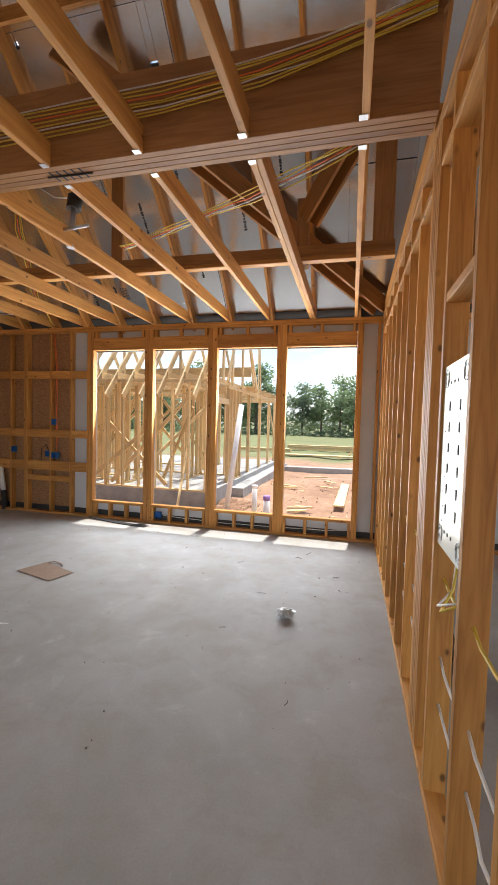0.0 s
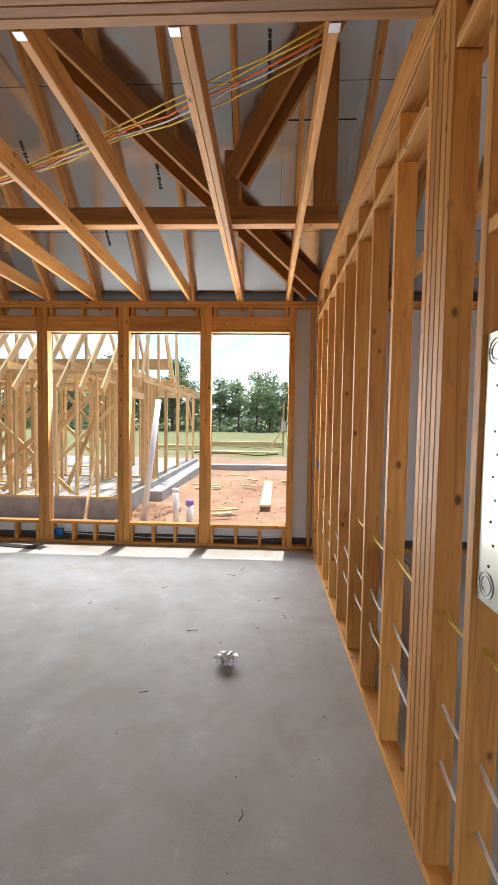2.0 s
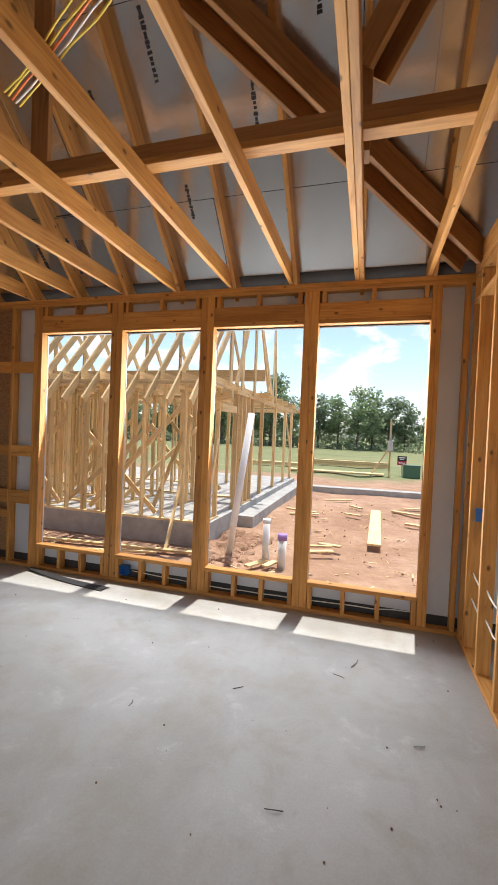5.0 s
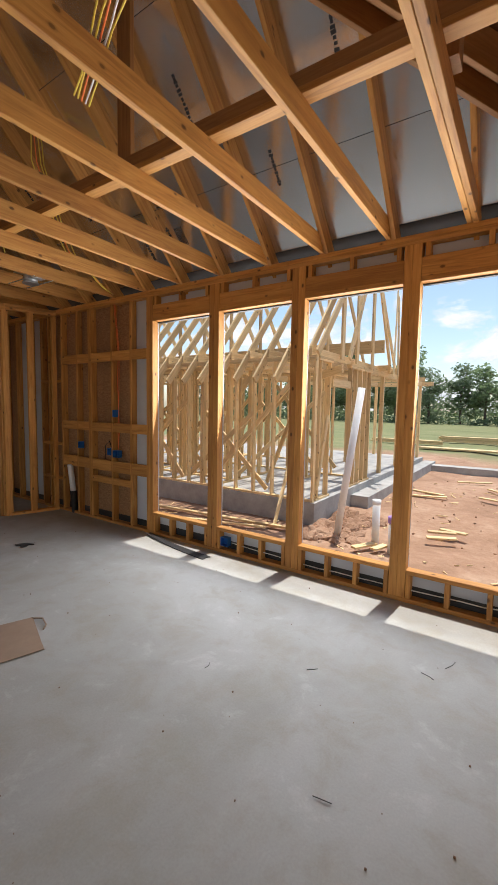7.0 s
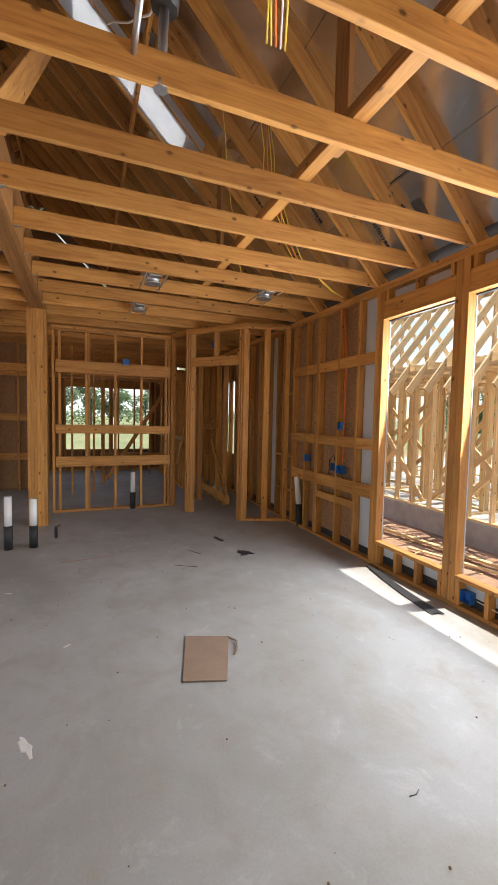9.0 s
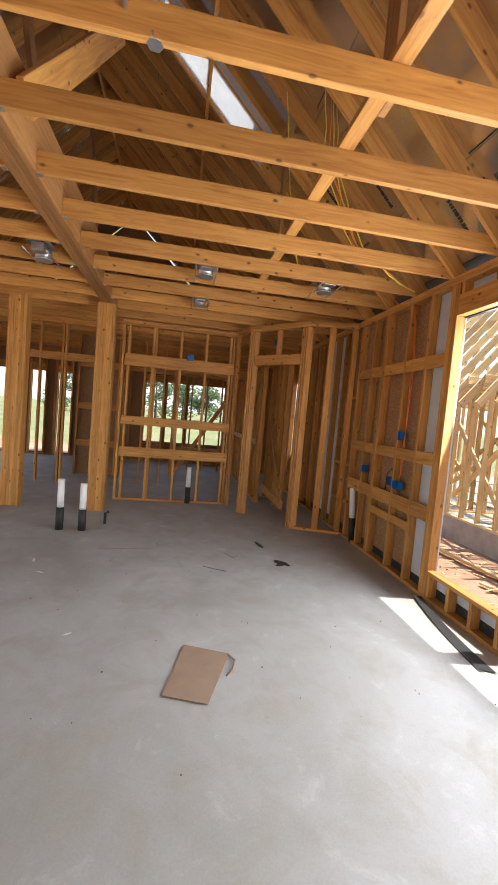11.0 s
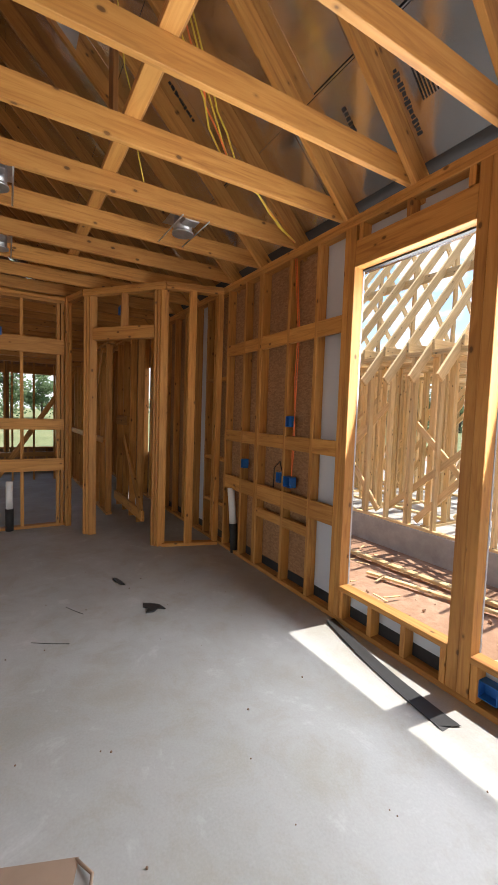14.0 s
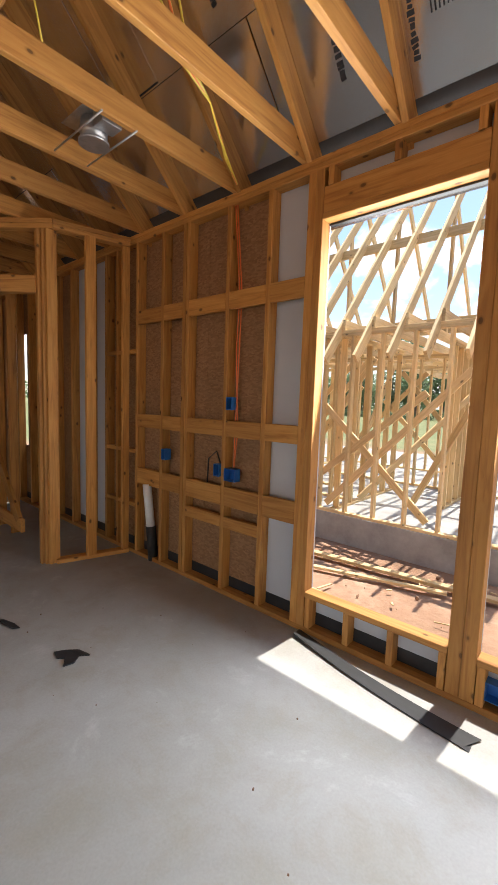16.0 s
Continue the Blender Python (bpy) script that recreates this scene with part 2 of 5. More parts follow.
def board(name, a, b, w, d, parent=None, mat=None, label=""):
    """A board from a to b. Upright: w along x and d along y. Otherwise: w across, d up."""
    a, b = Vector(a), Vector(b)
    z = (b - a).normalized()
    if abs(z.z) > 0.995:
        x = Vector((1, 0, 0))
    else:
        x = z.cross(Vector((0, 0, 1))).normalized()
    y = z.cross(x).normalized()
    x = y.cross(z).normalized()
    ob = new(name, board_mesh(w, d, (b - a).length, mat or PINE))
    m = Matrix((x, y, z)).transposed().to_4x4()
    m.translation = a
    ob.parent = parent
    ob.matrix_basis = (parent.matrix_basis.inverted() if parent else Matrix()) @ m
    return tagged(ob, label)


def box(name, x0, x1, y0, y1, z0, z1, mat, parent=None, label="", bevel=0.0):
    bm = bmesh.new()
    bmesh.ops.create_cube(bm, size=1.0, matrix=Matrix.Translation(((x0+x1)/2, (y0+y1)/2, (z0+z1)/2)) @ Matrix.Diagonal((x1-x0, y1-y0, z1-z0, 1)))
    if bevel:
        bmesh.ops.bevel(bm, geom=bm.edges[:], offset=bevel, segments=2, affect='EDGES', profile=0.5)
    return mesh_object(name, bm, mat, parent, label)


def tube_bm(bm, pts, r, sides=8):
    pts = [Vector(p) for p in pts]
    rings = []
    for i, p in enumerate(pts):
        t = (pts[min(i + 1, len(pts) - 1)] - pts[max(i - 1, 0)]).normalized()
        u = t.cross(Vector((0.3, 0.2, 1)) if abs(t.z) < 0.9 else Vector((1, 0.1, 0))).normalized()
        w = t.cross(u)
        rings.append([bm.verts.new(p + r * (math.cos(k * math.tau / sides) * u + math.sin(k * math.tau / sides) * w)) for k in range(sides)])
    for ra, rb in zip(rings, rings[1:]):
        for k in range(sides):
            f = bm.faces.new((ra[k], ra[(k + 1) % sides], rb[(k + 1) % sides], rb[k]))
            f.smooth = True
    bm.faces.new(rings[0][::-1])
    bm.faces.new(rings[-1])


def tube(name, pts, r, mat, parent=None, label="", sides=8):
    bm = bmesh.new()
    tube_bm(bm, pts, r, sides)
    return mesh_object(name, bm, mat, parent, label)


def sag(a, b, drop, n=8, wob=0.0, seed=0):
    rr = random.Random(seed)
    a, b = Vector(a), Vector(b)
    out = []
    for i in range(n + 1):
        t = i / n
        p = a.lerp(b, t)
        p.z -= drop * 4 * t * (1 - t)
        if 0 < i < n:
            p += Vector((rr.uniform(-wob, wob), rr.uniform(-wob, wob), rr.uniform(-wob, wob)))
        out.append(p)
    return out


# ---- the shell ----
YN = 5.62          # room face of the window wall
YO = 5.71          # its outer stud face
TOP = 3.0          # top of the wall plates
S = 0.038          # thickness of dimension lumber

floor = box("floor", -14.0, 6.1, -3.0, 5.78, -0.30, 0.0, CONCRETE)
tagged(floor, "bare grey concrete slab floor with stains and trowel marks", "floor", kind="structure")

WINDOWS = [(-3.95, -3.07), (-2.93, -2.06), (-1.915, -1.045), (-0.905, 0.03)]
HEAD, SILL = 2.63, 0.28

wall_n = group_empty("wall_north", "stud-framed outer wall with four tall unglazed window openings", "wall", kind="structure")
# plates
for z in (TOP - S / 2, TOP - 1.5 * S - 0.001):
    board("plate", (-13.9, (YN + YO) / 2, z), (5.9, (YN + YO) / 2, z), 0.089, S, wall_n)
board("plate", (-13.9, (YN + YO) / 2, S / 2), (5.9, (YN + YO) / 2, S / 2), 0.089, S, wall_n)
ym = (YN + YO) / 2
PT, PB = TOP - 2 * S - 0.001, S
# posts between the windows: built up of several studs
edges = [(-4.065, -3.952)] + [(WINDOWS[i][1] + 0.002, WINDOWS[i + 1][0] - 0.002) for i in range(3)] + [(0.032, 0.11)]
for x0, x1 in edges:
    k = 2
    w = (x1 - x0) / k
    for i in range(k):
        board("stud", (x0 + w * (i + 0.5), ym, PB), (x0 + w * (i + 0.5), ym - 0.002 * (i % 2), PT), w - 0.001, 0.089, wall_n)
for i, (x0, x1) in enumerate(WINDOWS):
    board("header", (x0, ym - 0.022, HEAD + S + 0.075), (x1, ym - 0.022, HEAD + S + 0.075), S, 0.15, wall_n)
    board("header", (x0, ym + 0.022, HEAD + S + 0.075), (x1, ym + 0.022, HEAD + S + 0.075), S, 0.15, wall_n)
    board("header_plate", (x0, ym, HEAD + S / 2), (x1, ym, HEAD + S / 2), 0.089, S, wall_n)
    for k in range(3):
        x = x0 + 0.04 + (x1 - x0 - 0.08) * k / 2
        board("cripple", (x, ym, HEAD + S + 0.152), (x, ym, PT), S, 0.085, wall_n)
    board("sill_plate", (x0, ym, SILL - S / 2), (x1, ym, SILL - S / 2), 0.092, S, wall_n)
    for k in range(4):
        x = x0 + 0.022 + (x1 - x0 - 0.044) * k / 3
        board("cripple", (x, ym, PB), (x, ym, SILL - S - 0.001), S, 0.087, wall_n)
# left stretch: studs, blocking and bays
LEFT = [-4.36, -4.74, -5.03 - S, -5.03 - 0.19, -5.52, -5.90, -6.24, -6.45, -6.80, -7.2, -7.6, -8.0, -8.4, -8.8, -9.2, -9.6, -10.0, -10.4, -10.8, -11.2, -11.6, -12.0]
LEFT[2] = -5.19
LEFT[3] = -5.235
for x in LEFT:
    board("stud", (x, ym, PB), (x, ym, PT), S, 0.089, wall_n)
bays = [-4.065] + LEFT[:8]
for a, c in zip(bays, bays[1:]):
    if a - c > 0.08:
        hi, lo = a - (0.0 if a == -4.065 else S / 2), c + S / 2
        for zc, h in ((2.255, 0.125), (1.31, 0.122), (0.785, 0.15)):
            if c < -5.95:
                board("blocking", (lo, ym, zc - 0.3), (hi, ym, zc - 0.3), 0.085, S, wall_n)
            else:
                board("blocking", (lo, YN + S / 2 + 0.001, zc), (hi, YN + S / 2 + 0.001, zc), S, h, wall_n)
        if -5.3 < c < -4.3 and a < -4.3:
            board("blocking", (lo, YN + S / 2 + 0.002, 0.58), (hi, YN + S / 2 + 0.002, 0.58), S, 0.09, wall_n)
# right stretch (next room)
for x in (0.31, 0.50, 0.9, 1.3, 1.71, 2.12, 2.52, 2.93, 2.97, 3.35, 3.75, 4.15, 4.55, 4.95, 5.4):
    board("stud", (x, ym, PB), (x, ym, PT), S, 0.089, wall_n)

# sheathing outside the studs
def sheet(name, x0, x1, z0, z1, mat, y0=YO + 0.002, t=0.012):
    return box(name, x0, x1, y0, y0 + t, z0, z1, mat, wall_n)

sheet("sheathing_panel", -4.36, -3.955, 0.12, 2.99, WRAP)
sheet("sheathing_panel", -5.03, -4.363, 0.12, 2.99, OSB)
sheet("sheathing_panel", -6.22, -5.033, 0.12, 2.99, OSB)
sheet("sheathing_panel", -6.60, -6.223, 0.12, 2.99, OSB)
sheet("sheathing_panel", -7.2, -6.603, 0.12, 2.99, WRAP)
sheet("sheathing_panel", -8.7, -7.203, 0.12, 2.99, OSB)
sheet("sheathing_panel", -9.5, -8.703, 0.12, 0.8, OSB)
sheet("sheathing_panel", -9.5, -8.703, 2.35, 2.99, OSB)
sheet("sheathing_panel", -13.9, -9.503, 0.12, 2.99, OSB)
sheet("sheathing_panel", 0.034, 1.30, 0.12, 2.99, WRAP)
sheet("sheathing_panel", 1.303, 2.60, 0.12, 2.99, WRAP)
sheet("sheathing_panel", 2.603, 5.9, 0.12, 2.99, WRAP)
for x0, x1 in WINDOWS:
    sheet("sheathing_panel", x0 - 0.001 if x0 > -3.9 else x0, x1, HEAD + 0.03, 2.99, WRAP)
    sheet("sheathing_panel", x0, x1, 0.12, SILL - 0.02, WRAP)
for a, c in zip(WINDOWS, WINDOWS[1:]):
    sheet("sheathing_panel", a[1] + 0.001, c[0] - 0.002, 0.12, 2.99, WRAP)
box("flashing_strip", -13.9, 5.9, YO + 0.001, YO + 0.03, 0.0, 0.119, BLACK, wall_n, "black foundation membrane")
for x0, x1 in WINDOWS:
    box("flashing_tape", x0, x1, YO - 0.012, YO + 0.026, HEAD - 0.012, HEAD - 0.001, BLACK, wall_n)

# other outer walls, plain framing, sheathed on the west
def framed_wall(name, label, a, b, studs, thick_axis, openings=(), mat=OSB, off=0.055, step=0.41):
    """A framed wall from a to b (plan); openings are (start, end, sill, head) in metres from a."""
    e = group_empty(name, label, "wall", kind="structure")
    a, b = Vector((*a, 0)), Vector((*b, 0))
    u = (b - a).normalized()
    length = (b - a).length
    n = Vector((-u.y, u.x, 0))
    for z in (TOP - S / 2, TOP - 1.5 * S - 0.001, S / 2):
        board("plate", a + Vector((0, 0, z)), b + Vector((0, 0, z)), 0.089, S, e)
    k = 0
    s = 0.02
    along_x = abs(u.x) > abs(u.y)
    while s < length:
        p = a + u * s
        inside = [o for o in openings if o[0] - 0.02 < s < o[1] + 0.02]
        spans = [(PB, PT)] if not inside else [(PB, inside[0][2] - S), (inside[0][3] + 0.2, PT)]
        for z0, z1 in spans:
            if z1 - z0 > 0.05:
                board("stud", p + Vector((0, 0, z0)), p + Vector((0, 0, z1)), S if along_x else 0.089, 0.089 if along_x else S, e)
        s += step
    for s0, s1, z0, z1 in openings:
        for s in (s0 - 0.03, s1 + 0.03):
            p = a + u * s
            board("stud", p + Vector((0, 0, PB)), p + Vector((0, 0, PT)), 0.04 if along_x else 0.091, 0.091 if along_x else 0.04, e)
        p, q = a + u * (s0 - 0.01), a + u * (s1 + 0.01)
        if z0 > 0.1:
            board("sill_plate", p + Vector((0, 0, z0 - S / 2)), q + Vector((0, 0, z0 - S / 2)), 0.091, S, e)
        board("header", p + Vector((0, 0, z1 + 0.1)), q + Vector((0, 0, z1 + 0.1)), 0.087, 0.2, e)
    if mat:
        cuts = sorted(openings)
        s = 0.0
        pieces = []
        for s0, s1, z0, z1 in cuts:
            pieces += [(s, s0, 0.0, TOP), (s0, s1, 0.0, z0), (s0, s1, z1, TOP)]
            s = s1
        pieces.append((s, length, 0.0, TOP))
        for s0, s1, z0, z1 in pieces:
            if s1 - s0 > 0.02 and z1 - z0 > 0.02:
                p, q = a + u * (s0 + 0.001) + n * off, a + u * (s1 - 0.001) + n * off
                zc = (z0 + z1) / 2
                board("sheathing_panel", p + Vector((0, 0, zc)), q + Vector((0, 0, zc)), 0.012, z1 - z0 - 0.004, e, mat)
    return e


framed_wall("wall_west", "stud-framed west wall with wide unglazed window openings", (-12.9, -2.7), (-12.9, 5.55), 0, 0,
            [(1.0, 1.5, 0.08, 2.35), (1.85, 2.2, 0.08, 2.35), (2.55, 2.9, 0.08, 2.35), (4.95, 5.45, 0.6, 2.35), (5.57, 6.08, 0.6, 2.35), (6.2, 7.25, 0.6, 2.35)], OSB, 0.055)
# unseen south and east walls: bare studs and assumed openings let light in
framed_wall("wall_south", "unseen stud-framed south wall with openings added for light", (5.85, -2.75), (-12.8, -2.75), 0, 0,
            [(2.0, 4.8, 0.0, 2.6), (7.0, 10.6, 0.0, 2.6), (12.0, 16.0, 0.0, 2.6)], None, 0.055)
framed_wall("wall_east", "unseen stud-framed east wall of the next room, left open for light", (5.85, 5.55), (5.85, -2.65), 0, 0,
            [(3.0, 5.4, 0.3, 2.6)], None, 0.055)

# ---- the open stud partition beside the walk ----
XR0, XR1 = 0.345, 0.434
xm = (XR0 + XR1) / 2
part_wall = group_empty("wall_partition", "open pine stud partition with cables threaded through the studs", "wall", kind="structure")
board("plate", (xm, -2.7, S / 2), (xm, YN - 0.003, S / 2), 0.089, S, part_wall)
LOW = 2.73
board("plate", (xm, 2.26, LOW + S / 2), (xm, YN - 0.003, LOW + S / 2), 0.089, S, part_wall)
board("plate", (xm, -2.7, LOW + S / 2), (xm, 2.02, LOW + S / 2), 0.089, S, part_wall)
for z in (2.945 + S / 2, 2.945 + 1.5 * S + 0.001):
    board("plate", (xm, -2.7, z), (xm, YN - 0.003, z), 0.089, S, part_wall)
board("rim_board", (XR0 + 0.02, 2.24, 3.022 + 0.07), (XR0 + 0.02, YN - 0.003, 3.022 + 0.07), S, 0.14, part_wall)
STUDS = [5.585, 5.40, 5.02, 4.61, 4.21, 3.81, 3.40, 3.00, 2.60, 1.805, 1.385, 0.98, 0.57, 0.16, -0.25, -0.66, -1.06, -1.47, -1.88, -2.29, -2.6]
for y in STUDS:
    board("stud", (xm, y, PB), (xm, y, LOW), 0.089, S, part_wall)
    board("cripple", (xm, y, LOW + S), (xm, y, 2.944), 0.086, S, part_wall)
for i in range(5):
    y = 2.030 + i * 0.042
    board("post_ply", (xm, y + 0.02, PB), (xm, y + 0.02, 2.944), 0.089, 0.0385, part_wall)
board("blocking", (xm, 1.405, 2.08), (xm, 1.785, 2.08), 0.086, S, part_wall)
board("brace", (XR1 + 0.012, 4.35, 1.40), (XR1 + 0.012, 5.5, 2.6), 0.019, 0.085, part_wall)
board("brace", (XR1 + 0.012, 2.75, 0.06), (XR1 + 0.012, 4.2, 1.2), 0.019, 0.085, part_wall)

# ---- ceiling framing ----
framing = group_empty("ceiling", "open ceiling framing of pine joists and rafters under foil-faced sheathing", "ceiling", kind="structure")
BY0, BY1 = 2.05, 2.22
for i in range(4):
    y = BY0 + 0.0425 * (i + 0.5)
    board("beam_ply", (-6.95, y, 3.22), (0.33, y, 3.22), 0.0415, 0.44, framing, BEAM_AND_SHADE)
JX = [0.0 - 0.587 * k for k in range(0, 22)]
EAST = [0.6 + 0.6 * k for k in range(9)]
ZB = TOP + 0.001
for x in JX:
    if x > -6.9:
        board("joist", (x, BY1 + 0.003, ZB + 0.07), (x, YO + 0.02, ZB + 0.07), S, 0.14, framing)
        board("joist", (x + 0.01, -2.8, ZB + 0.07), (x + 0.01, BY0 - 0.003, ZB + 0.07), S, 0.14, framing)
        for y, ny in ((BY0 - 0.02, -1), (BY1 + 0.02, 1)):
            box("joist_hanger", x - 0.021, x + 0.021, y - 0.018, y + 0.018, ZB - 0.004, ZB - 0.001, STEEL, framing)
    else:
        board("joist", (x, -2.8, ZB + 0.07), (x, YO + 0.02, ZB + 0.07), S, 0.14, framing)
board("joist", (-0.587 + 0.04, BY1 + 0.003, ZB + 0.07), (-0.587 + 0.04, YO + 0.02, ZB + 0.07), S, 0.14, framing)
for x in EAST:
    board("joist", (x, -2.8, ZB + 0.07), (x, YO + 0.02, ZB + 0.07), S, 0.14, framing)
board("strongback", (-6.9, 4.06, 3.142 + S / 2), (0.33, 4.06, 3.142 + S / 2), 0.089, S, framing)
board("strongback", (-6.9, 4.11, 3.18 + 0.07), (0.33, 4.11, 3.18 + 0.07), S, 0.14, framing, BEAM_AND_SHADE)

# ---- roof ----
PITCH = 1.0
EAVE_Y, RIDGE_Y = 6.06, 1.5
def roof_z(y):
    return 2.93 + PITCH * (YO - y) if y >= RIDGE_Y else 2.93 + PITCH * (YO - RIDGE_Y) - PITCH * (RIDGE_Y - y)
SOUTH_Y = -2.7
roof = group_empty("roof", "pitched roof of pine rafters and foil-faced panels", "roof", kind="structure")
for x in JX + EAST:
    xr = x + 0.042
    ra = 0.07
    board("rafter", (xr, YO + 0.08, roof_z(YO + 0.08) + ra), (xr, RIDGE_Y + 0.02, roof_z(RIDGE_Y + 0.02) + ra), S, 0.14, roof)
    board("rafter", (xr, SOUTH_Y - 0.5, roof_z(SOUTH_Y - 0.5) + ra), (xr, RIDGE_Y - 0.02, roof_z(RIDGE_Y - 0.02) + ra), S, 0.14, roof)
board("ridge_board", (-13.5, RIDGE_Y, roof_z(RIDGE_Y) + 0.05), (5.9, RIDGE_Y, roof_z(RIDGE_Y) + 0.05), S, 0.235, roof)
slope_len = math.hypot(1, PITCH)
rise = 0.07 + 0.07 * slope_len - 0.012
# gaps in the roof skin (x0, x1, y0, y1): one bay covered by a translucent sheet, open seams and two nail-block holes
BAY = (-5.70, -5.285, 2.66, 3.88)
GAPS = [BAY, (-3.42, -3.02, 5.182, 5.190), (-5.26, -5.02, 5.182, 5.190), (-3.95, -3.60, 5.183, 5.189), (-0.12, 0.54, 4.518, 4.526),
        (-3.41, -3.37, 3.52, 3.56), (-2.04, -1.96, 3.76, 3.79), (-4.50, -4.28, 4.30, 4.306)]


def without_gaps(rect):
    """The pieces of a plan rectangle that are left around the gaps."""
    pieces = [rect]
    for g0, g1, h0, h1 in GAPS:
        left = []
        for x0, x1, y0, y1 in pieces:
            if g0 >= x1 or g1 <= x0 or h0 >= y1 or h1 <= y0:
                left.append((x0, x1, y0, y1))
                continue
            a0, a1, c0, c1 = max(x0, g0), min(x1, g1), max(y0, h0), min(y1, h1)
            left += [r for r in ((x0, a0, y0, y1), (a1, x1, y0, y1), (a0, a1, y0, c0), (a0, a1, c1, y1)) if r[1] - r[0] > 0.002 and r[3] - r[2] > 0.002]
        pieces = left
    return pieces


def roof_panel(x0, x1, y0, y1, mat, lift, t, name="roof_panel"):
    for xa, xb, ya, yb in without_gaps((x0 + 0.002, x1 - 0.002, min(y0, y1), max(y0, y1))):
        if y0 > y1:
            ya, yb = yb, ya
        board(name, ((xa + xb) / 2, ya, roof_z(ya) + lift), ((xa + xb) / 2, yb, roof_z(yb) + lift), xb - xa, t, roof, mat)
row = 1.22 / slope_len
for side in (1, -1):
    y = EAVE_Y if side > 0 else SOUTH_Y - 0.5
    r = 0
    while (y - RIDGE_Y) * side > 0.02:
        y2 = y - side * row
        if (y2 - RIDGE_Y) * side < 0:
            y2 = RIDGE_Y + 0.001 * side
        x = -14.0 + (1.22 if r % 2 else 0)
        xs = [-14.0] if r % 2 == 0 else [-14.0, -12.78]
        while xs[-1] + 2.44 < 6.0:
            xs.append(xs[-1] + 2.44)
        xs.append(6.2)
        for xa, xb in zip(xs, xs[1:]):
            roof_panel(xa, xb, y - side * 0.0015, y2 + side * 0.0015, FOIL, rise + 0.02, 0.012)
        y = y2
        r += 1
for ya, yb in ((EAVE_Y, RIDGE_Y), (SOUTH_Y - 0.5, RIDGE_Y)):
    roof_panel(-14.05, 6.25, ya, yb, ROOFING_AND_SHADE, rise + 0.06, 0.02, "roof_underlay")
# the translucent sheet over the open bay, in two laps
SHEET, nt, b = material("translucent_white_sheet", 0.6)
v = coords(nt)
nt.links.new(ramp(nt, noise_fac(nt, v, 5, 6, 0.65, 0.8), (0.3, (0.66, 0.67, 0.68)), (0.7, (0.86, 0.86, 0.85))), b.inputs["Base Color"])
tl = node(nt, "ShaderNodeBsdfTranslucent", Color=(0.72, 0.74, 0.76, 1))
msh = node(nt, "ShaderNodeMixShader")
msh.inputs[0].default_value = 0.6
nt.links.new(b.outputs[0], msh.inputs[1])
nt.links.new(tl.outputs[0], msh.inputs[2])
nt.links.new(msh.outputs[0], nt.nodes["Material Output"].inputs[0])
for ya, yb in ((3.99, 3.202), (3.20, 2.32)):
    xc = -5.42
    board("covering_sheet", (xc, ya, roof_z(ya) - 0.022), (xc, yb, roof_z(yb) - 0.022), 0.66, 0.003, roof, SHEET, "white translucent sheet lit from outside")
# dark strips painting in the eave's shade, and added blocks stopping light leaks there
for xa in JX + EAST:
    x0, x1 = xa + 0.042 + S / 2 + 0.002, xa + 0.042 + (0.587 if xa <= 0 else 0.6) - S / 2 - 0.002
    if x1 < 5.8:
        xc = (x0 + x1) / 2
        board("eave_baffle", (xc, 5.80, roof_z(5.80) + rise + 0.006), (xc, 5.68, roof_z(5.68) + rise + 0.006), x1 - x0, 0.004, roof, ROOFING_AND_SHADE)
        board("eave_block", (x0, 5.765, 3.045), (x1, 5.765, 3.045), 0.012, 0.09, roof, ROOFING_AND_SHADE)
# gable ends
for name, x in (("wall_gable_west", -13.9), ("wall_gable_east", 6.0)):
    bm = bmesh.new()
    pts = [(SOUTH_Y, 2.9), (EAVE_Y - 0.5, 2.9), (EAVE_Y - 0.5, roof_z(EAVE_Y - 0.5) + 0.1), (RIDGE_Y, roof_z(RIDGE_Y) + 0.15), (SOUTH_Y, roof_z(SOUTH_Y) + 0.1)]
    va = [bm.verts.new((x, y, z)) for y, z in pts]
    vb = [bm.verts.new((x + 0.02, y, z)) for y, z in pts]
    bm.faces.new(va)
    bm.faces.new(vb[::-1])
    for i in range(5):
        bm.faces.new((va[i], va[(i + 1) % 5], vb[(i + 1) % 5], vb[i]))
    tagged(mesh_object(name, bm, OSB), "strand board gable end under the roof", "wall", kind="structure")
# doubled valley rafter out of the corner, and the doubled arm leaving it; backlit shade is painted in by their darker
# brown
HIP0, HIP1 = Vector((0.30, 5.52, 3.08)), Vector((-2.70, 3.22, 4.92))
side = (HIP1 - HIP0).cross(Vector((0, 0, 1))).normalized()
for o in (-0.09, 0.09):
    board("hip_rafter", HIP0 + side * o, HIP1 + side * o, S, 0.19, roof, BEAM_AND_SHADE)
board("hip_spacer", HIP0 + Vector((0, 0, 0.06)), HIP1 + Vector((0, 0, 0.06)), 0.138, S, roof, BEAM_AND_SHADE)
ARM0, ARM1 = Vector((-0.52, 4.30, 3.66)), Vector((0.58, 3.50, 5.00))
side = (ARM1 - ARM0).cross(Vector((0, 0, 1))).normalized()
for o in (-0.075, 0.075):
    board("brace", ARM0 + side * o, ARM1 + side * o, S, 0.19, roof, BEAM_AND_SHADE)
# braces, most in the darker brown that holds their shade
board("brace", (-0.56, 4.30, 3.19), (-0.56, 4.30, 3.86), 0.12, 0.12, roof, BEAM_AND_SHADE)
board("brace", (0.22, 4.13, 3.18), (0.22, 4.13, 4.6), 0.19, S, roof, BEAM_AND_SHADE)
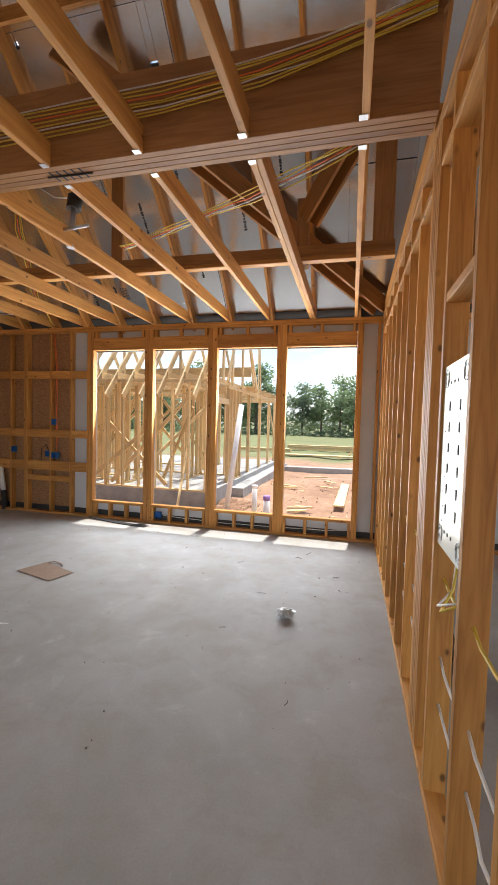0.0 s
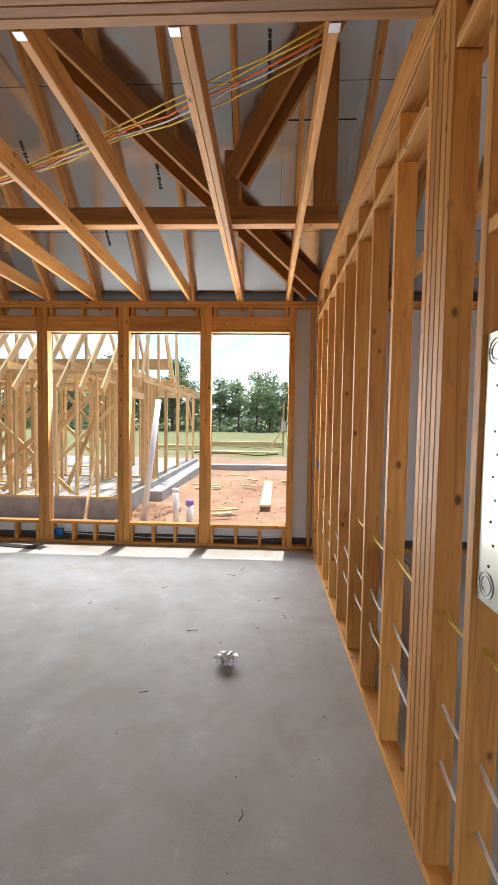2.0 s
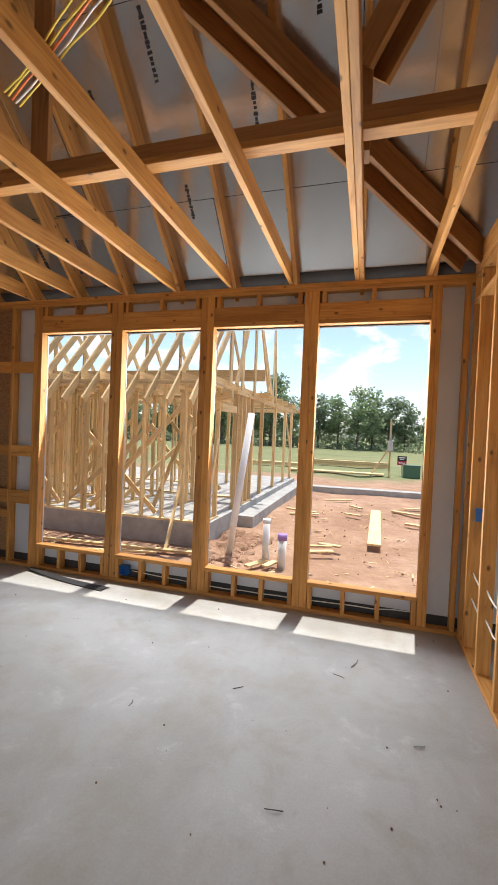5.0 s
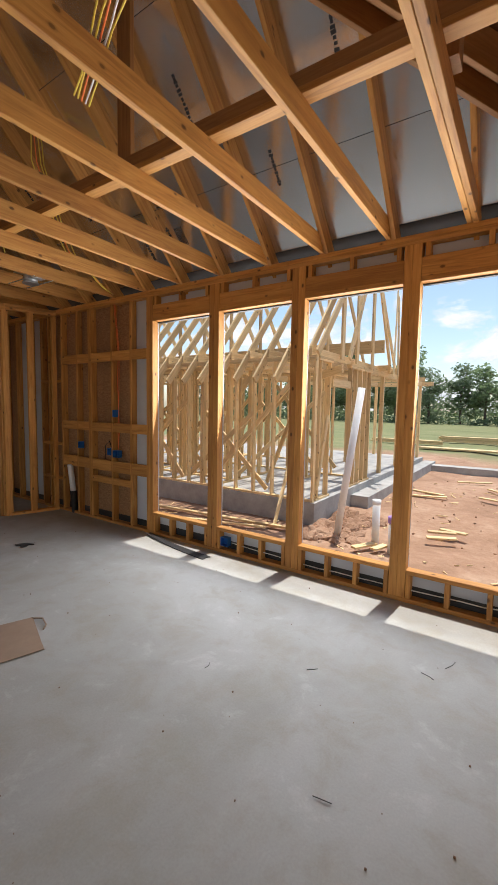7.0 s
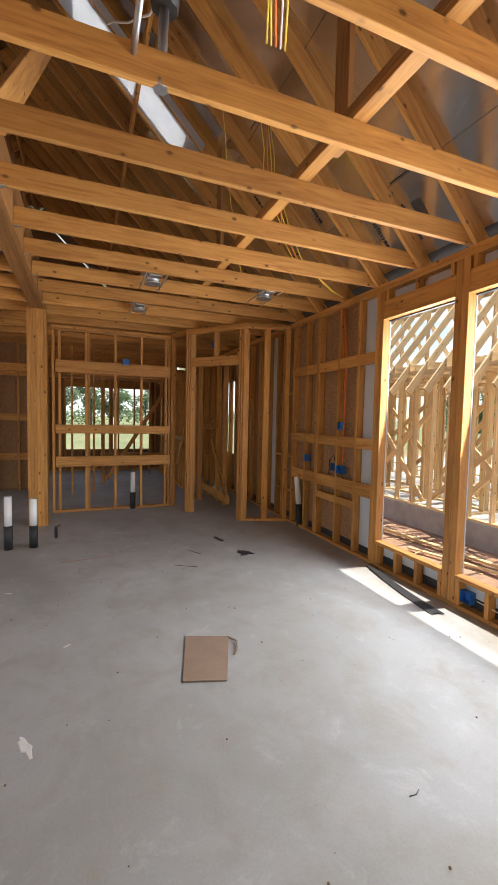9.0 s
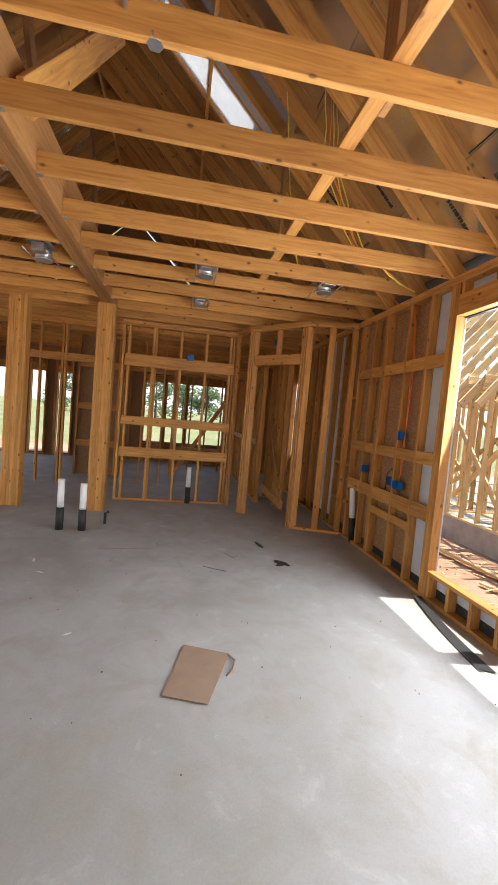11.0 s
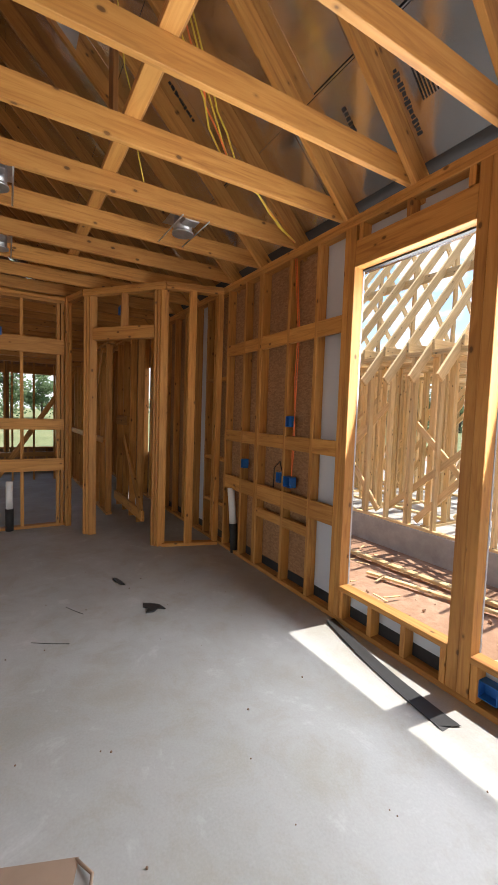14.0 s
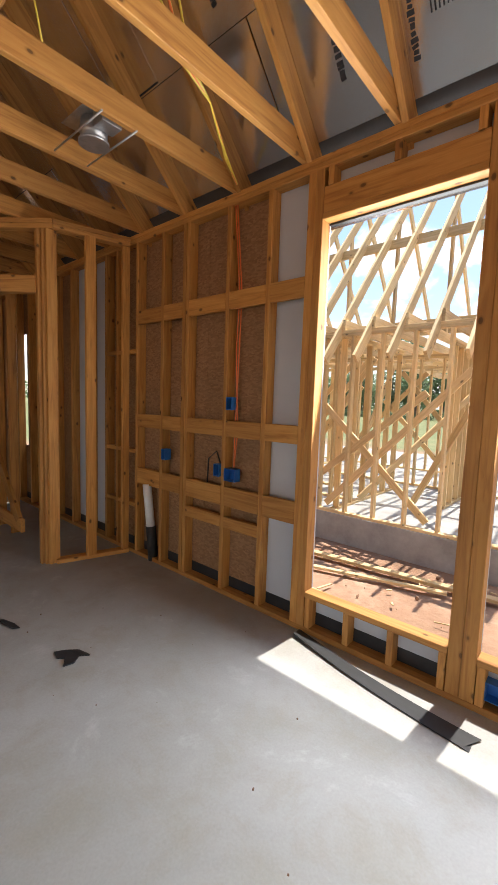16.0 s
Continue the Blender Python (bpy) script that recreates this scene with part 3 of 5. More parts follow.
board("brace", (-2.62, 4.15, 3.18), (-2.62, 4.15, 4.58), 0.14, S, roof, BEAM_AND_SHADE)
board("brace", (-5.0, 4.15, 3.18), (-5.0, 4.15, 4.58), 0.14, S, roof, BEAM_AND_SHADE)
board("brace", (-5.4, 2.2, 3.5), (-7.4, 1.6, 5.9), S, 0.14, roof, BEAM_AND_SHADE)
board("brace", (-3.10, 2.29, 3.17), (-4.70, 2.47, 4.95), S, 0.19, roof, PINE)
board("brace", (-3.9, 2.1, 3.46), (-3.9, 1.6, 6.6), 0.14, S, roof, BEAM_AND_SHADE)
board("purlin", (-13.0, 3.3, roof_z(3.3) - 0.02), (5.5, 3.3, roof_z(3.3) - 0.02), S, 0.14, roof)

# ---- kitchen and pantry framing ----
kitchen = group_empty("wall_kitchen", "open stud partition with blocking between kitchen and back room", "wall", kind="structure")
XK = -7.6
for z, h in ((S / 2, S), (2.90, S), (2.94, S)):
    board("plate", (XK, 2.25, z), (XK, 4.12, z), 0.089, h, kitchen)
for y in (2.27, 2.36, 2.75, 2.79, 3.2, 3.62, 4.03, 4.08):
    board("stud", (XK, y, PB), (XK, y, 2.88), 0.089, S, kitchen)
for z, h in ((2.33, 0.19), (1.34, 0.14), (0.82, 0.16)):
    board("blocking", (XK + 0.05, 2.3, z), (XK + 0.05, 4.1, z), S, h, kitchen)
for y in (4.13, 4.17):
    board("stud", (XK + 0.05, y, 0), (XK + 0.05, y, 2.95), 0.089, S, kitchen)

pantry = group_empty("wall_pantry", "angled pantry wall of pine studs with an open doorway", "wall", kind="structure")
A, B = Vector((-7.0, 4.36, 0)), Vector((-6.285, 4.93, 0))
u = (B - A).normalized()
for k in range(3):
    p = A - u * 0.041 * k
    board("stud", p, p + Vector((0, 0, 2.9)), 0.045, 0.089, pantry)
    q = B + u * 0.0405 * k
    board("stud", q, q + Vector((0, 0, 2.9)), 0.045, 0.089, pantry)
U = Vector((0, 0, 1))
board("header", A + u * 0.03 + U * 2.45, B - u * 0.03 + U * 2.45, 0.085, 0.14, pantry)
for z in (2.92, 2.96):
    board("plate", A - u * 0.12 + U * z, B + u * 0.12 + U * z, 0.089, S, pantry)
    board("plate", B + u * 0.1 + U * z, Vector((-6.02, YN - 0.01, z)), 0.089, S, pantry)
    board("plate", A - u * 0.12 + U * z, Vector((XK, 4.15, z)), 0.089, S, pantry)
m_ = (A + B) / 2
board("cripple", m_ + U * 2.52, m_ + U * 2.9, S, 0.085, pantry)
board("plate", B + u * 0.1 + U * S / 2, Vector((-6.02, YN - 0.01, S / 2)), 0.089, S, pantry)
board("stud", (-6.08, 5.26, PB), (-6.08, 5.26, 2.9), S, 0.089, pantry)
board("stud", (-6.03, 5.58, PB), (-6.03, 5.58, 2.9), S, 0.07, pantry)

back = group_empty("wall_back_room", "stud walls of the back rooms beyond the kitchen", "wall", kind="structure")
for x in [-7.95 - 0.41 * k for k in range(11)]:
    board("stud", (x, 4.75, 0), (x, 4.75, 2.5), S, 0.089, back)
board("plate", (-12.5, 4.75, 2.52), (-7.8, 4.75, 2.52), 0.089, S, back)
board("plate", (-12.5, 4.75, S / 2), (-7.9, 4.75, S / 2), 0.089, S, back)
board("blocking", (-12.4, 4.70, 1.1), (-8, 4.70, 1.1), S, 0.09, back)
board("brace", (-8.0, 4.68, 2.4), (-9.6, 4.68, 0.5), S, 0.09, back)
for y in (0.2, 0.61, 1.0, 1.02 + S, 1.8):
    board("stud", (-8.9, y, 0), (-8.9, y, 3.0), 0.089, S, back)
board("blocking", (-8.9, 0.1, 2.4), (-8.9, 1.85, 2.4), 0.085, 0.14, back)
for y in (-2.6, -2.2, -1.8, -1.4, -1.0, -0.6):
    board("stud", (-9.3, y, 0), (-9.3, y, 3.0), 0.089, S, back)
board("header", (-10.4, 1.9, 2.5), (-10.4, 4.7, 2.5), 0.085, 0.24, back)
for y in (1.9, 1.94, 3.1, 3.14):
    board("stud", (-10.4, y, 0), (-10.4, y, 3.0), 0.089, S, back)

for x in (-7.35, -7.75, -8.15, -8.55):
    board("stud", (x, 5.05, 0), (x, 5.05, 2.6), S, 0.089, back)
board("plate", (-8.7, 5.05, 2.62), (-7.2, 5.05, 2.62), 0.089, S, back)
board("brace", (-8.0, 5.0, 1.15), (-7.1, 5.0, 0.2), S, 0.12, back)
board("blocking", (-8.6, 5.0, 0.16), (-7.0, 5.0, 0.16), S, 0.14, back)
board("blocking", (-8.5, 5.0, 1.4), (-7.8, 5.0, 1.4), S, 0.14, back)
for x0_, y0_, y1_ in ((-9.9, 1.08, 1.95), (-11.4, -2.4, -1.3), (-8.4, -2.4, -0.9)):
    yy = y0_
    while yy < y1_:
        board("stud", (x0_, yy, 0), (x0_, yy, 3.0), 0.089, S, back)
        yy += 0.41
    for zz in (0.7, 1.5, 2.4):
        board("blocking", (x0_ + 0.02, y0_, zz), (x0_ + 0.02, y1_, zz), S, 0.14, back)
    board("sheathing_panel", (x0_ - 0.06, y0_, 1.5), (x0_ - 0.06, y1_, 1.5), 0.012, 2.98, back, OSB)
board("brace", (-10.35, 3.2, 0.1), (-10.35, 4.6, 2.3), S, 0.089, back)
for y in (3.55, 3.95, 4.35, 4.68):
    board("stud", (-11.6, y, 0), (-11.6, y, 2.9), 0.089, S, back)
board("blocking", (-11.6, 3.1, 0.55), (-11.6, 4.7, 0.55), 0.085, 0.09, back)
for y in (2.5, 2.9):
    board("stud", (-9.2, y, 0), (-9.2, y, 2.9), 0.089, S, back)
board("blocking", (-9.2, 2.4, 2.45), (-9.2, 4.7, 2.45), 0.085, 0.2, back)


def timber_post(x, y, label):
    e = group_empty("timber_post", label, "post", "posts under the beam", at=(x, y, 0))
    for k in range(6):
        board("ply", (x, y + (k - 2.5) * 0.0405, 0), (x, y + (k - 2.5) * 0.0405, 2.998), 0.19, 0.0395, e, PINE)
timber_post(-6.85, 2.12, "built-up pine post carrying the main beam")
timber_post(-6.95, 0.92, "built-up pine post standing apart in the kitchen")


# ---- outdoors ----
GZ = -0.40
bm = bmesh.new()
n, half = 60, 90.0
grid = {}
for i in range(n + 1):
    for j in range(n + 1):
        fx, fy = (i / n * 2 - 1), (j / n * 2 - 1)
        x, y = math.copysign(abs(fx) ** 2.6, fx) * 900, 10 + math.copysign(abs(fy) ** 2.6, fy) * 900
        z = GZ
        if math.hypot(x, y - 10) < 60 and y > 7.2 and not (-14 < x < -2.7 and 8 < y < 18):
            z += 0.10 * noise.fractal(Vector((x * 0.5, y * 0.5, 0)), 0.8, 2.0, 4)
        grid[i, j] = bm.verts.new((x, y, z))
for i in range(n):
    for j in range(n):
        f = bm.faces.new((grid[i, j], grid[i + 1, j], grid[i + 1, j + 1], grid[i, j + 1]))
        f.smooth = True
ground = mesh_object("ground", bm, EARTH)
tagged(ground, "bare red building-site earth running out to a grass field", "ground", kind="structure")

# the timber frame of the house next door
house = group_empty("house_frame", "neighbouring house in bare pine framing on a concrete slab", "house")
FX, FY = -3.1, 8.5
def hbox(name, *a, **k):
    return box(name, *a, parent=house, **k)
box("slab", -14.5, FX + 0.05, FY - 0.06, 17.3, GZ - 0.1, 0.0, RAWCON, house, "formed concrete slab", 0.01)
box("footing", FX + 0.05, FX + 0.42, 10.2, 17.6, GZ - 0.1, -0.14, RAWCON, house, "", 0.01)
HT = 2.52
rr = random.Random(5)
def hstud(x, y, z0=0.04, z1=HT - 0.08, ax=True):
    board("stud", (x, y, z0), (x, y, z1), S if ax else 0.089, 0.089 if ax else S, house, DAYLIT_PINE)
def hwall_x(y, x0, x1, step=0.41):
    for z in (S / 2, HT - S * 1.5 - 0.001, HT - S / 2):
        board("plate", (x0, y, z), (x1, y, z), 0.089, S, house, DAYLIT_PINE)
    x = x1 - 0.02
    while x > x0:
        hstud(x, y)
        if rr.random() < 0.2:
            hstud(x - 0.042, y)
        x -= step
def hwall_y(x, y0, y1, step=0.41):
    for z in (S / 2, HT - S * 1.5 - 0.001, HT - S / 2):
        board("plate", (x, y0, z), (x, y1, z), 0.089, S, house, DAYLIT_PINE)
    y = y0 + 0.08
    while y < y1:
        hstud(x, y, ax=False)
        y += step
hwall_x(FY, -13.8, FX)
hwall_y(FX - 0.045, FY + 0.1, 9.2)
hwall_y(FX - 0.045, 10.1, 11.5, 0.3)
board("header", (FX - 0.045, 9.2, 2.1), (FX - 0.045, 10.1, 2.1), 0.085, 0.14, house, DAYLIT_PINE)
hwall_x(11.5, -9.5, FX - 0.1)
hwall_x(10.2, -13.8, -6.2)
hwall_y(-5.4, 8.6, 10.8)
hwall_y(-7.9, 8.6, 13.6)
hwall_y(-10.4, 8.6, 14.6)
hwall_x(13.6, -13.8, -5.2, 0.5)
hwall_x(9.35, -13.8, -5.5, 0.36)
hwall_y(-4.3, 9.9, 11.4, 0.33)
hwall_y(-6.6, 8.6, 10.1, 0.36)
for k in range(13):
    x, y = rr.uniform(-12.5, -4.2), rr.choice((8.59, 9.42, 10.28, 11.57))
    w_, z0, z1 = rr.choice((-1, 1)) * rr.uniform(1.2, 2.2), rr.uniform(0.1, 0.5), rr.uniform(1.6, 2.4)
    board("brace", (x, y, z0), (x + w_, y, z1), S, 0.089, house, DAYLIT_PINE)
for a, c in (((-5.5, FY + 0.06, 0.1), (-3.3, FY + 0.06, 2.4)), ((-8.2, FY + 0.06, 2.4), (-6.2, FY + 0.06, 0.1)), ((-6.0, FY + 0.07, 0.2), (-4.2, FY + 0.07, 1.7)),
             ((-5.6, FY + 0.08, 1.5), (-4.1, FY + 0.08, 0.1)), ((-3.55, 7.95, -0.36), (-2.85 - 0.9, FY + 0.5, 1.0)), ((-5.3, 9.2, 0.1), (-4.0, 10.9, 2.0)), ((-9.5, FY + 0.06, 0.1), (-8.0, FY + 0.06, 2.3)),
             ((-5.45, 9.0, 0.3), (-5.45, 10.6, 2.2)), ((-7.2, 10.28, 0.2), (-9.4, 10.28, 2.2)), ((-3.9, 11.42, 0.2), (-5.6, 11.42, 2.2)), ((FX, 9.0, 1.5), (FX, 8.6, 0.2)), ((-4.6, 9.4, 0.05), (-3.6, 8.9, 1.9))):
    board("brace", a, c, S, 0.089, house, DAYLIT_PINE)
# rafters, ridge and ceiling ties
SLOPE = 1.15
RY = 11.3
def hz(y):
    return HT + 0.05 + SLOPE * (y - FY)
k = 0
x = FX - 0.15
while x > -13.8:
    board("rafter", (x, FY - 0.42, hz(FY - 0.42)), (x, RY, hz(RY)), S, 0.14, house, DAYLIT_PINE)
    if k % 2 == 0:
        board("rafter", (x, RY + 2.8, HT), (x, RY + 0.03, hz(RY)), S, 0.14, house, DAYLIT_PINE)
    board("tie", (x + 0.04, FY - 0.04, HT + 0.07), (x + 0.04, 13.6, HT + 0.07), S, 0.14, house, DAYLIT_PINE)
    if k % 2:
        board("strut", (x, 10.2, HT + 0.1), (x, 10.2, hz(10.2)), S, 0.089, house, DAYLIT_PINE)
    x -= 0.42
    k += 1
board("ridge_board", (-13.8, RY, hz(RY)), (FX, RY, hz(RY)), S, 0.19, house, DAYLIT_PINE)
board("purlin", (-13.8, 9.9, hz(9.9) - 0.12), (FX - 0.1, 9.9, hz(9.9) - 0.12), S, 0.14, house, DAYLIT_PINE)
board("beam", (-12.5, 10.6, 2.85), (FX + 0.2, 11.6, 3.05), 0.08, 0.28, house, DAYLIT_PINE)
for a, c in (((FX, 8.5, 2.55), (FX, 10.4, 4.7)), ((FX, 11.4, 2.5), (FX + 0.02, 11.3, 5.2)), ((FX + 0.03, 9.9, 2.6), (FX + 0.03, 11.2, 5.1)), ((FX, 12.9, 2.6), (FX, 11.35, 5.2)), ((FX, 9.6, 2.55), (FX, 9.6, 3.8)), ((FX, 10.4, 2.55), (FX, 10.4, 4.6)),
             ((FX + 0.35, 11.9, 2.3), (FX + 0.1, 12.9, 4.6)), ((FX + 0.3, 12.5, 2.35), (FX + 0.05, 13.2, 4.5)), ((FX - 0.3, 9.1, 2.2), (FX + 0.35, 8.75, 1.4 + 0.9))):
    board("rafter", a, c, S, 0.14, house, DAYLIT_PINE)
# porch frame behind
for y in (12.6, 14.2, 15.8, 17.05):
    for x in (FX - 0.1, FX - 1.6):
        board("porch_post", (x, y, 0), (x, y, 2.45), 0.089, 0.089, house, DAYLIT_PINE)
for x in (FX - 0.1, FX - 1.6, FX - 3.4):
    board("porch_beam", (x, 11.5, 2.52), (x, 17.2, 2.52), 0.089, 0.14, house, DAYLIT_PINE)
board("porch_beam", (FX - 3.5, 17.1, 2.52), (FX + 0.3, 17.1, 2.52), 0.089, 0.14, house, DAYLIT_PINE)
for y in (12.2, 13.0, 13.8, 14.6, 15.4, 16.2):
    board("porch_tie", (FX - 3.4, y, 2.62), (FX + 0.2, y, 2.62), S, 0.14, house, DAYLIT_PINE)
board("brace", (FX - 0.1, 15.8, 2.4), (FX - 0.1, 16.9, 1.2), S, 0.089, house, DAYLIT_PINE)

# ---- site clutter ----
def lying_board(a, c, w, d, label, mat=DAYLIT_PINE):
    return tagged(board("board_offcut", a, c, w, d, None, mat), label, "lumber", "loose boards on the ground")
def gz(x, y):
    return GZ
lying_board((-7.2, 7.55, GZ + 0.06), (-2.9, 7.95, GZ + 0.06), 0.09, 0.04, "long form board lying on the red earth by the slab")
lying_board((-5.2, 7.3, GZ + 0.05), (-3.6, 7.75, GZ + 0.05), 0.06, 0.03, "thin weathered strip of lumber on the red earth")
lying_board((-0.23, 9.6, GZ + 0.09), (-0.13, 13.3, GZ + 0.09), 0.24, 0.04, "wide pale plank lying on the building-site earth")
lying_board((0.5, 12.0, GZ + 0.07), (1.3, 11.7, GZ + 0.07), 0.14, 0.04, "short pale plank lying on the building-site earth")
lying_board((0.3, 13.6, GZ + 0.07), (1.2, 13.2, GZ + 0.07), 0.14, 0.04, "short pale plank lying on the building-site earth")
for a, c in (((-1.35, 9.1), (-0.95, 9.2)), ((-1.3, 8.75), (-0.9, 8.9)), ((-1.2, 9.35), (-0.8, 9.25)), ((-2.2, 11.9), (-1.5, 12.1)), ((-2.4, 12.6), (-1.6, 12.3)), ((-0.9, 12.6), (-0.5, 12.4)), ((-1.6, 14.6), (-0.8, 14.9)), ((-2.05, 7.6), (-1.85, 7.95)), ((-1.8, 7.7), (-1.7, 7.95)), ((0.6, 14.2), (1.4, 14.3)), ((-0.8, 13.9), (-0.5, 13.5))):
    lying_board((*a, GZ + 0.075), (*c, GZ + 0.085), 0.10, 0.03, "short pale lumber offcut on red earth")
lying_board((-4.2, 6.6, GZ + 0.06), (-3.4, 6.75, GZ + 0.06), 0.06, 0.02, "thin wood shim on red earth")
bm = bmesh.new()
bmesh.ops.create_cube(bm, size=1.0, matrix=pose(-0.6, 17.2, GZ + 0.08, 0, 0, 3) @ Matrix.Diagonal((6.5, 0.5, 0.22, 1)))
tagged(mesh_object("concrete_kerb", bm, RAWCON), "low raw concrete footing strip across the site", "footing")

def lumber_stack(x, y, nx, nz, length, label):
    e = group_empty("lumber_stack", label, "lumber", at=(x, y, GZ))
    for i in range(nz):
        for j in range(nx):
            board("board", (x - length / 2 + rr.uniform(-0.2, 0.2), y + j * 0.15, GZ + 0.1 + i * 0.045), (x + length / 2, y + j * 0.15, GZ + 0.1 + i * 0.045), 0.14, S, e, DAYLIT_PINE)
lumber_stack(-1.8, 30.5, 4, 8, 5.5, "stack of pale boards at the edge of the grass field")
lumber_stack(-2.0, 24.5, 5, 2, 5.0, "low stack of pale boards lying on the site")
lumber_stack(-6.0, 27.5, 3, 5, 4.0, "stack of pale boards at the edge of the grass field")

def ground_pipe(x, y, z1, r, cap, label):
    e = group_empty("drain_pipe", label, "pipe", "pipes in the ground", at=(x, y, GZ))
    tube("pipe", [(0, 0, -0.1), (0, 0, z1 - GZ)], r, PVC, e, sides=20)
    if cap:
        tube("coupling", [(0, 0, z1 - GZ - 0.04), (0, 0, z1 - GZ + 0.05)], r * 1.14, PURPLE, e, "purple-primed coupling", sides=20)
    else:
        tube("cap", [(0, 0, z1 - GZ - 0.06), (0, 0, z1 - GZ + 0.01)], r * 1.12, PVC, e, sides=20)
ground_pipe(-1.87, 8.02, 0.30, 0.055, False, "white plastic drain riser standing in red earth")
ground_pipe(-1.59, 7.90, 0.08, 0.065, True, "white plastic riser with purple primer standing in earth")
tagged(tube("leaning_pipe", [(-2.52, 8.16, GZ), (-2.30, 8.42, 1.95)], 0.057, PVC, sides=20), "long white plastic pipe leaning against the neighbouring frame", "pipe")

sign = group_empty("site_sign", "black and red site sign on a thin stake", "sign", at=(1.47, 26, GZ))
box("face", -0.24, 0.24, -0.01, 0.01, 0.85, 1.12, INK, sign, "black upper half")
box("lower_face", -0.24, 0.24, -0.01, 0.01, 0.62, 0.85, RED, sign, "red lower half")
box("stake", -0.02, 0.02, 0.012, 0.04, 0.0, 1.1, DAYLIT_PINE, sign)
for k, (z, w) in enumerate(((1.03, 0.17), (0.95, 0.12), (0.74, 0.16))):
    box("lettering_bar", -w, w, -0.016, -0.011, z - 0.025, z + 0.025, PVC, sign)
util = group_empty("utility_cabinet", "green metal utility cabinet in the field", "cabinet", at=(1.9, 25.2, GZ))
box("body", -0.42, 0.42, -0.3, 0.3, 0.0, 0.62, GREENMETAL, util, "", 0.03)
box("lid", -0.44, 0.44, -0.32, 0.32, 0.62, 0.70, GREENMETAL, util, "", 0.02)
pole = group_empty("power_pole", "temporary timber power pole with a braced meter", "pole", at=(0.76, 25.0, GZ))
box("post", -0.05, 0.05, -0.05, 0.05, 0, 3.0, DAYLIT_PINE, pole)
tube("conduit", [(0.0, -0.08, 0.3), (0.0, -0.08, 3.1), (0.1, -0.1, 3.2)], 0.03, STEEL, pole)
box("meter", -0.13, 0.13, -0.22, -0.06, 1.4, 1.95, STEEL, pole, "", 0.02)
board("brace", (-0.2, 25.0, GZ), (0.74, 25.0, 1.2), S, 0.089, pole, DAYLIT_PINE)

rk = random.Random(44)
bm = bmesh.new()
for i in range(420):
    x, y = rk.uniform(-6.5, 2.5), 6.0 + 9.0 * rk.random() ** 1.6
    if x < -2.6 and y > 8.2:
        continue
    r_ = rk.uniform(0.008, 0.03)
    mt = pose(x, y, GZ + 0.02, rk.uniform(0, 180), rk.uniform(0, 180), rk.uniform(0, 360)) @ Matrix.Diagonal((r_, r_ * rk.uniform(0.6, 1), r_ * 0.7, 1))
    bmesh.ops.create_icosphere(bm, subdivisions=1, radius=1.0, matrix=mt)
tagged(mesh_object("earth_clods", bm, EARTH), "loose clods of red earth scattered over the building site", "earth", kind="stuff")
bm = bmesh.new()
for i in range(260):
    x, y = rk.uniform(-6.5, 2.0), 6.05 + 8.0 * rk.random() ** 1.5
    if x < -2.6 and y > 8.2:
        continue
    mt = pose(x, y, GZ + 0.05, rk.uniform(-12, 12), rk.uniform(-12, 12), rk.uniform(0, 360)) @ Matrix.Diagonal((rk.uniform(0.04, 0.22), rk.uniform(0.008, 0.03), 0.01, 1))
    bmesh.ops.create_cube(bm, size=1.0, matrix=mt)
tagged(mesh_object("wood_chips", bm, DAYLIT_PINE), "pale wood chips and splinters strewn over the earth", "litter", kind="stuff")
bm = bmesh.new()
for i in range(170):
    x, y = -2.95 + 0.75 * rk.random() ** 1.5, 8.1 + rk.uniform(-0.35, 1.6)
    r_ = rk.uniform(0.04, 0.16)
    mt = pose(x, y, GZ - 0.02, 0, 0, rk.uniform(0, 360)) @ Matrix.Diagonal((r_, r_ * 0.8, r_ * rk.uniform(0.4, 0.7) + 0.10 * max(0, -2.3 - x), 1))
    bmesh.ops.create_icosphere(bm, subdivisions=2, radius=1.0, matrix=mt)
for v_ in bm.verts:
    v_.co += Vector((0.03, 0.03, 0.04)) * noise.fractal(v_.co * 9, 0.8, 2.0, 3)
tagged(mesh_object("earth_heap", bm, EARTH), "loose heap of red earth against the neighbouring slab", "earth", kind="stuff")

# ---- trees ----
def leaf_quads(bm, centre, radius, count, size, rnd, flat=0.8):
    for _ in range(count):
        d = Vector((rnd.gauss(0, 1), rnd.gauss(0, 1), rnd.gauss(0, 1))).normalized() * radius * (rnd.random() ** 0.4)
        p = centre + Vector((d.x, d.y, d.z * flat))
        a = Vector((rnd.uniform(-1, 1), rnd.uniform(-1, 1), rnd.uniform(-0.6, 0.6))).normalized()
        c = a.orthogonal().normalized()
        sz = size * rnd.uniform(0.5, 1.2)
        bm.faces.new([bm.verts.new(p + a * sz * u_ + c * sz * 0.6 * v_) for u_, v_ in ((-1, -0.4), (0.2, -1), (1, 0.3), (-0.3, 1))])

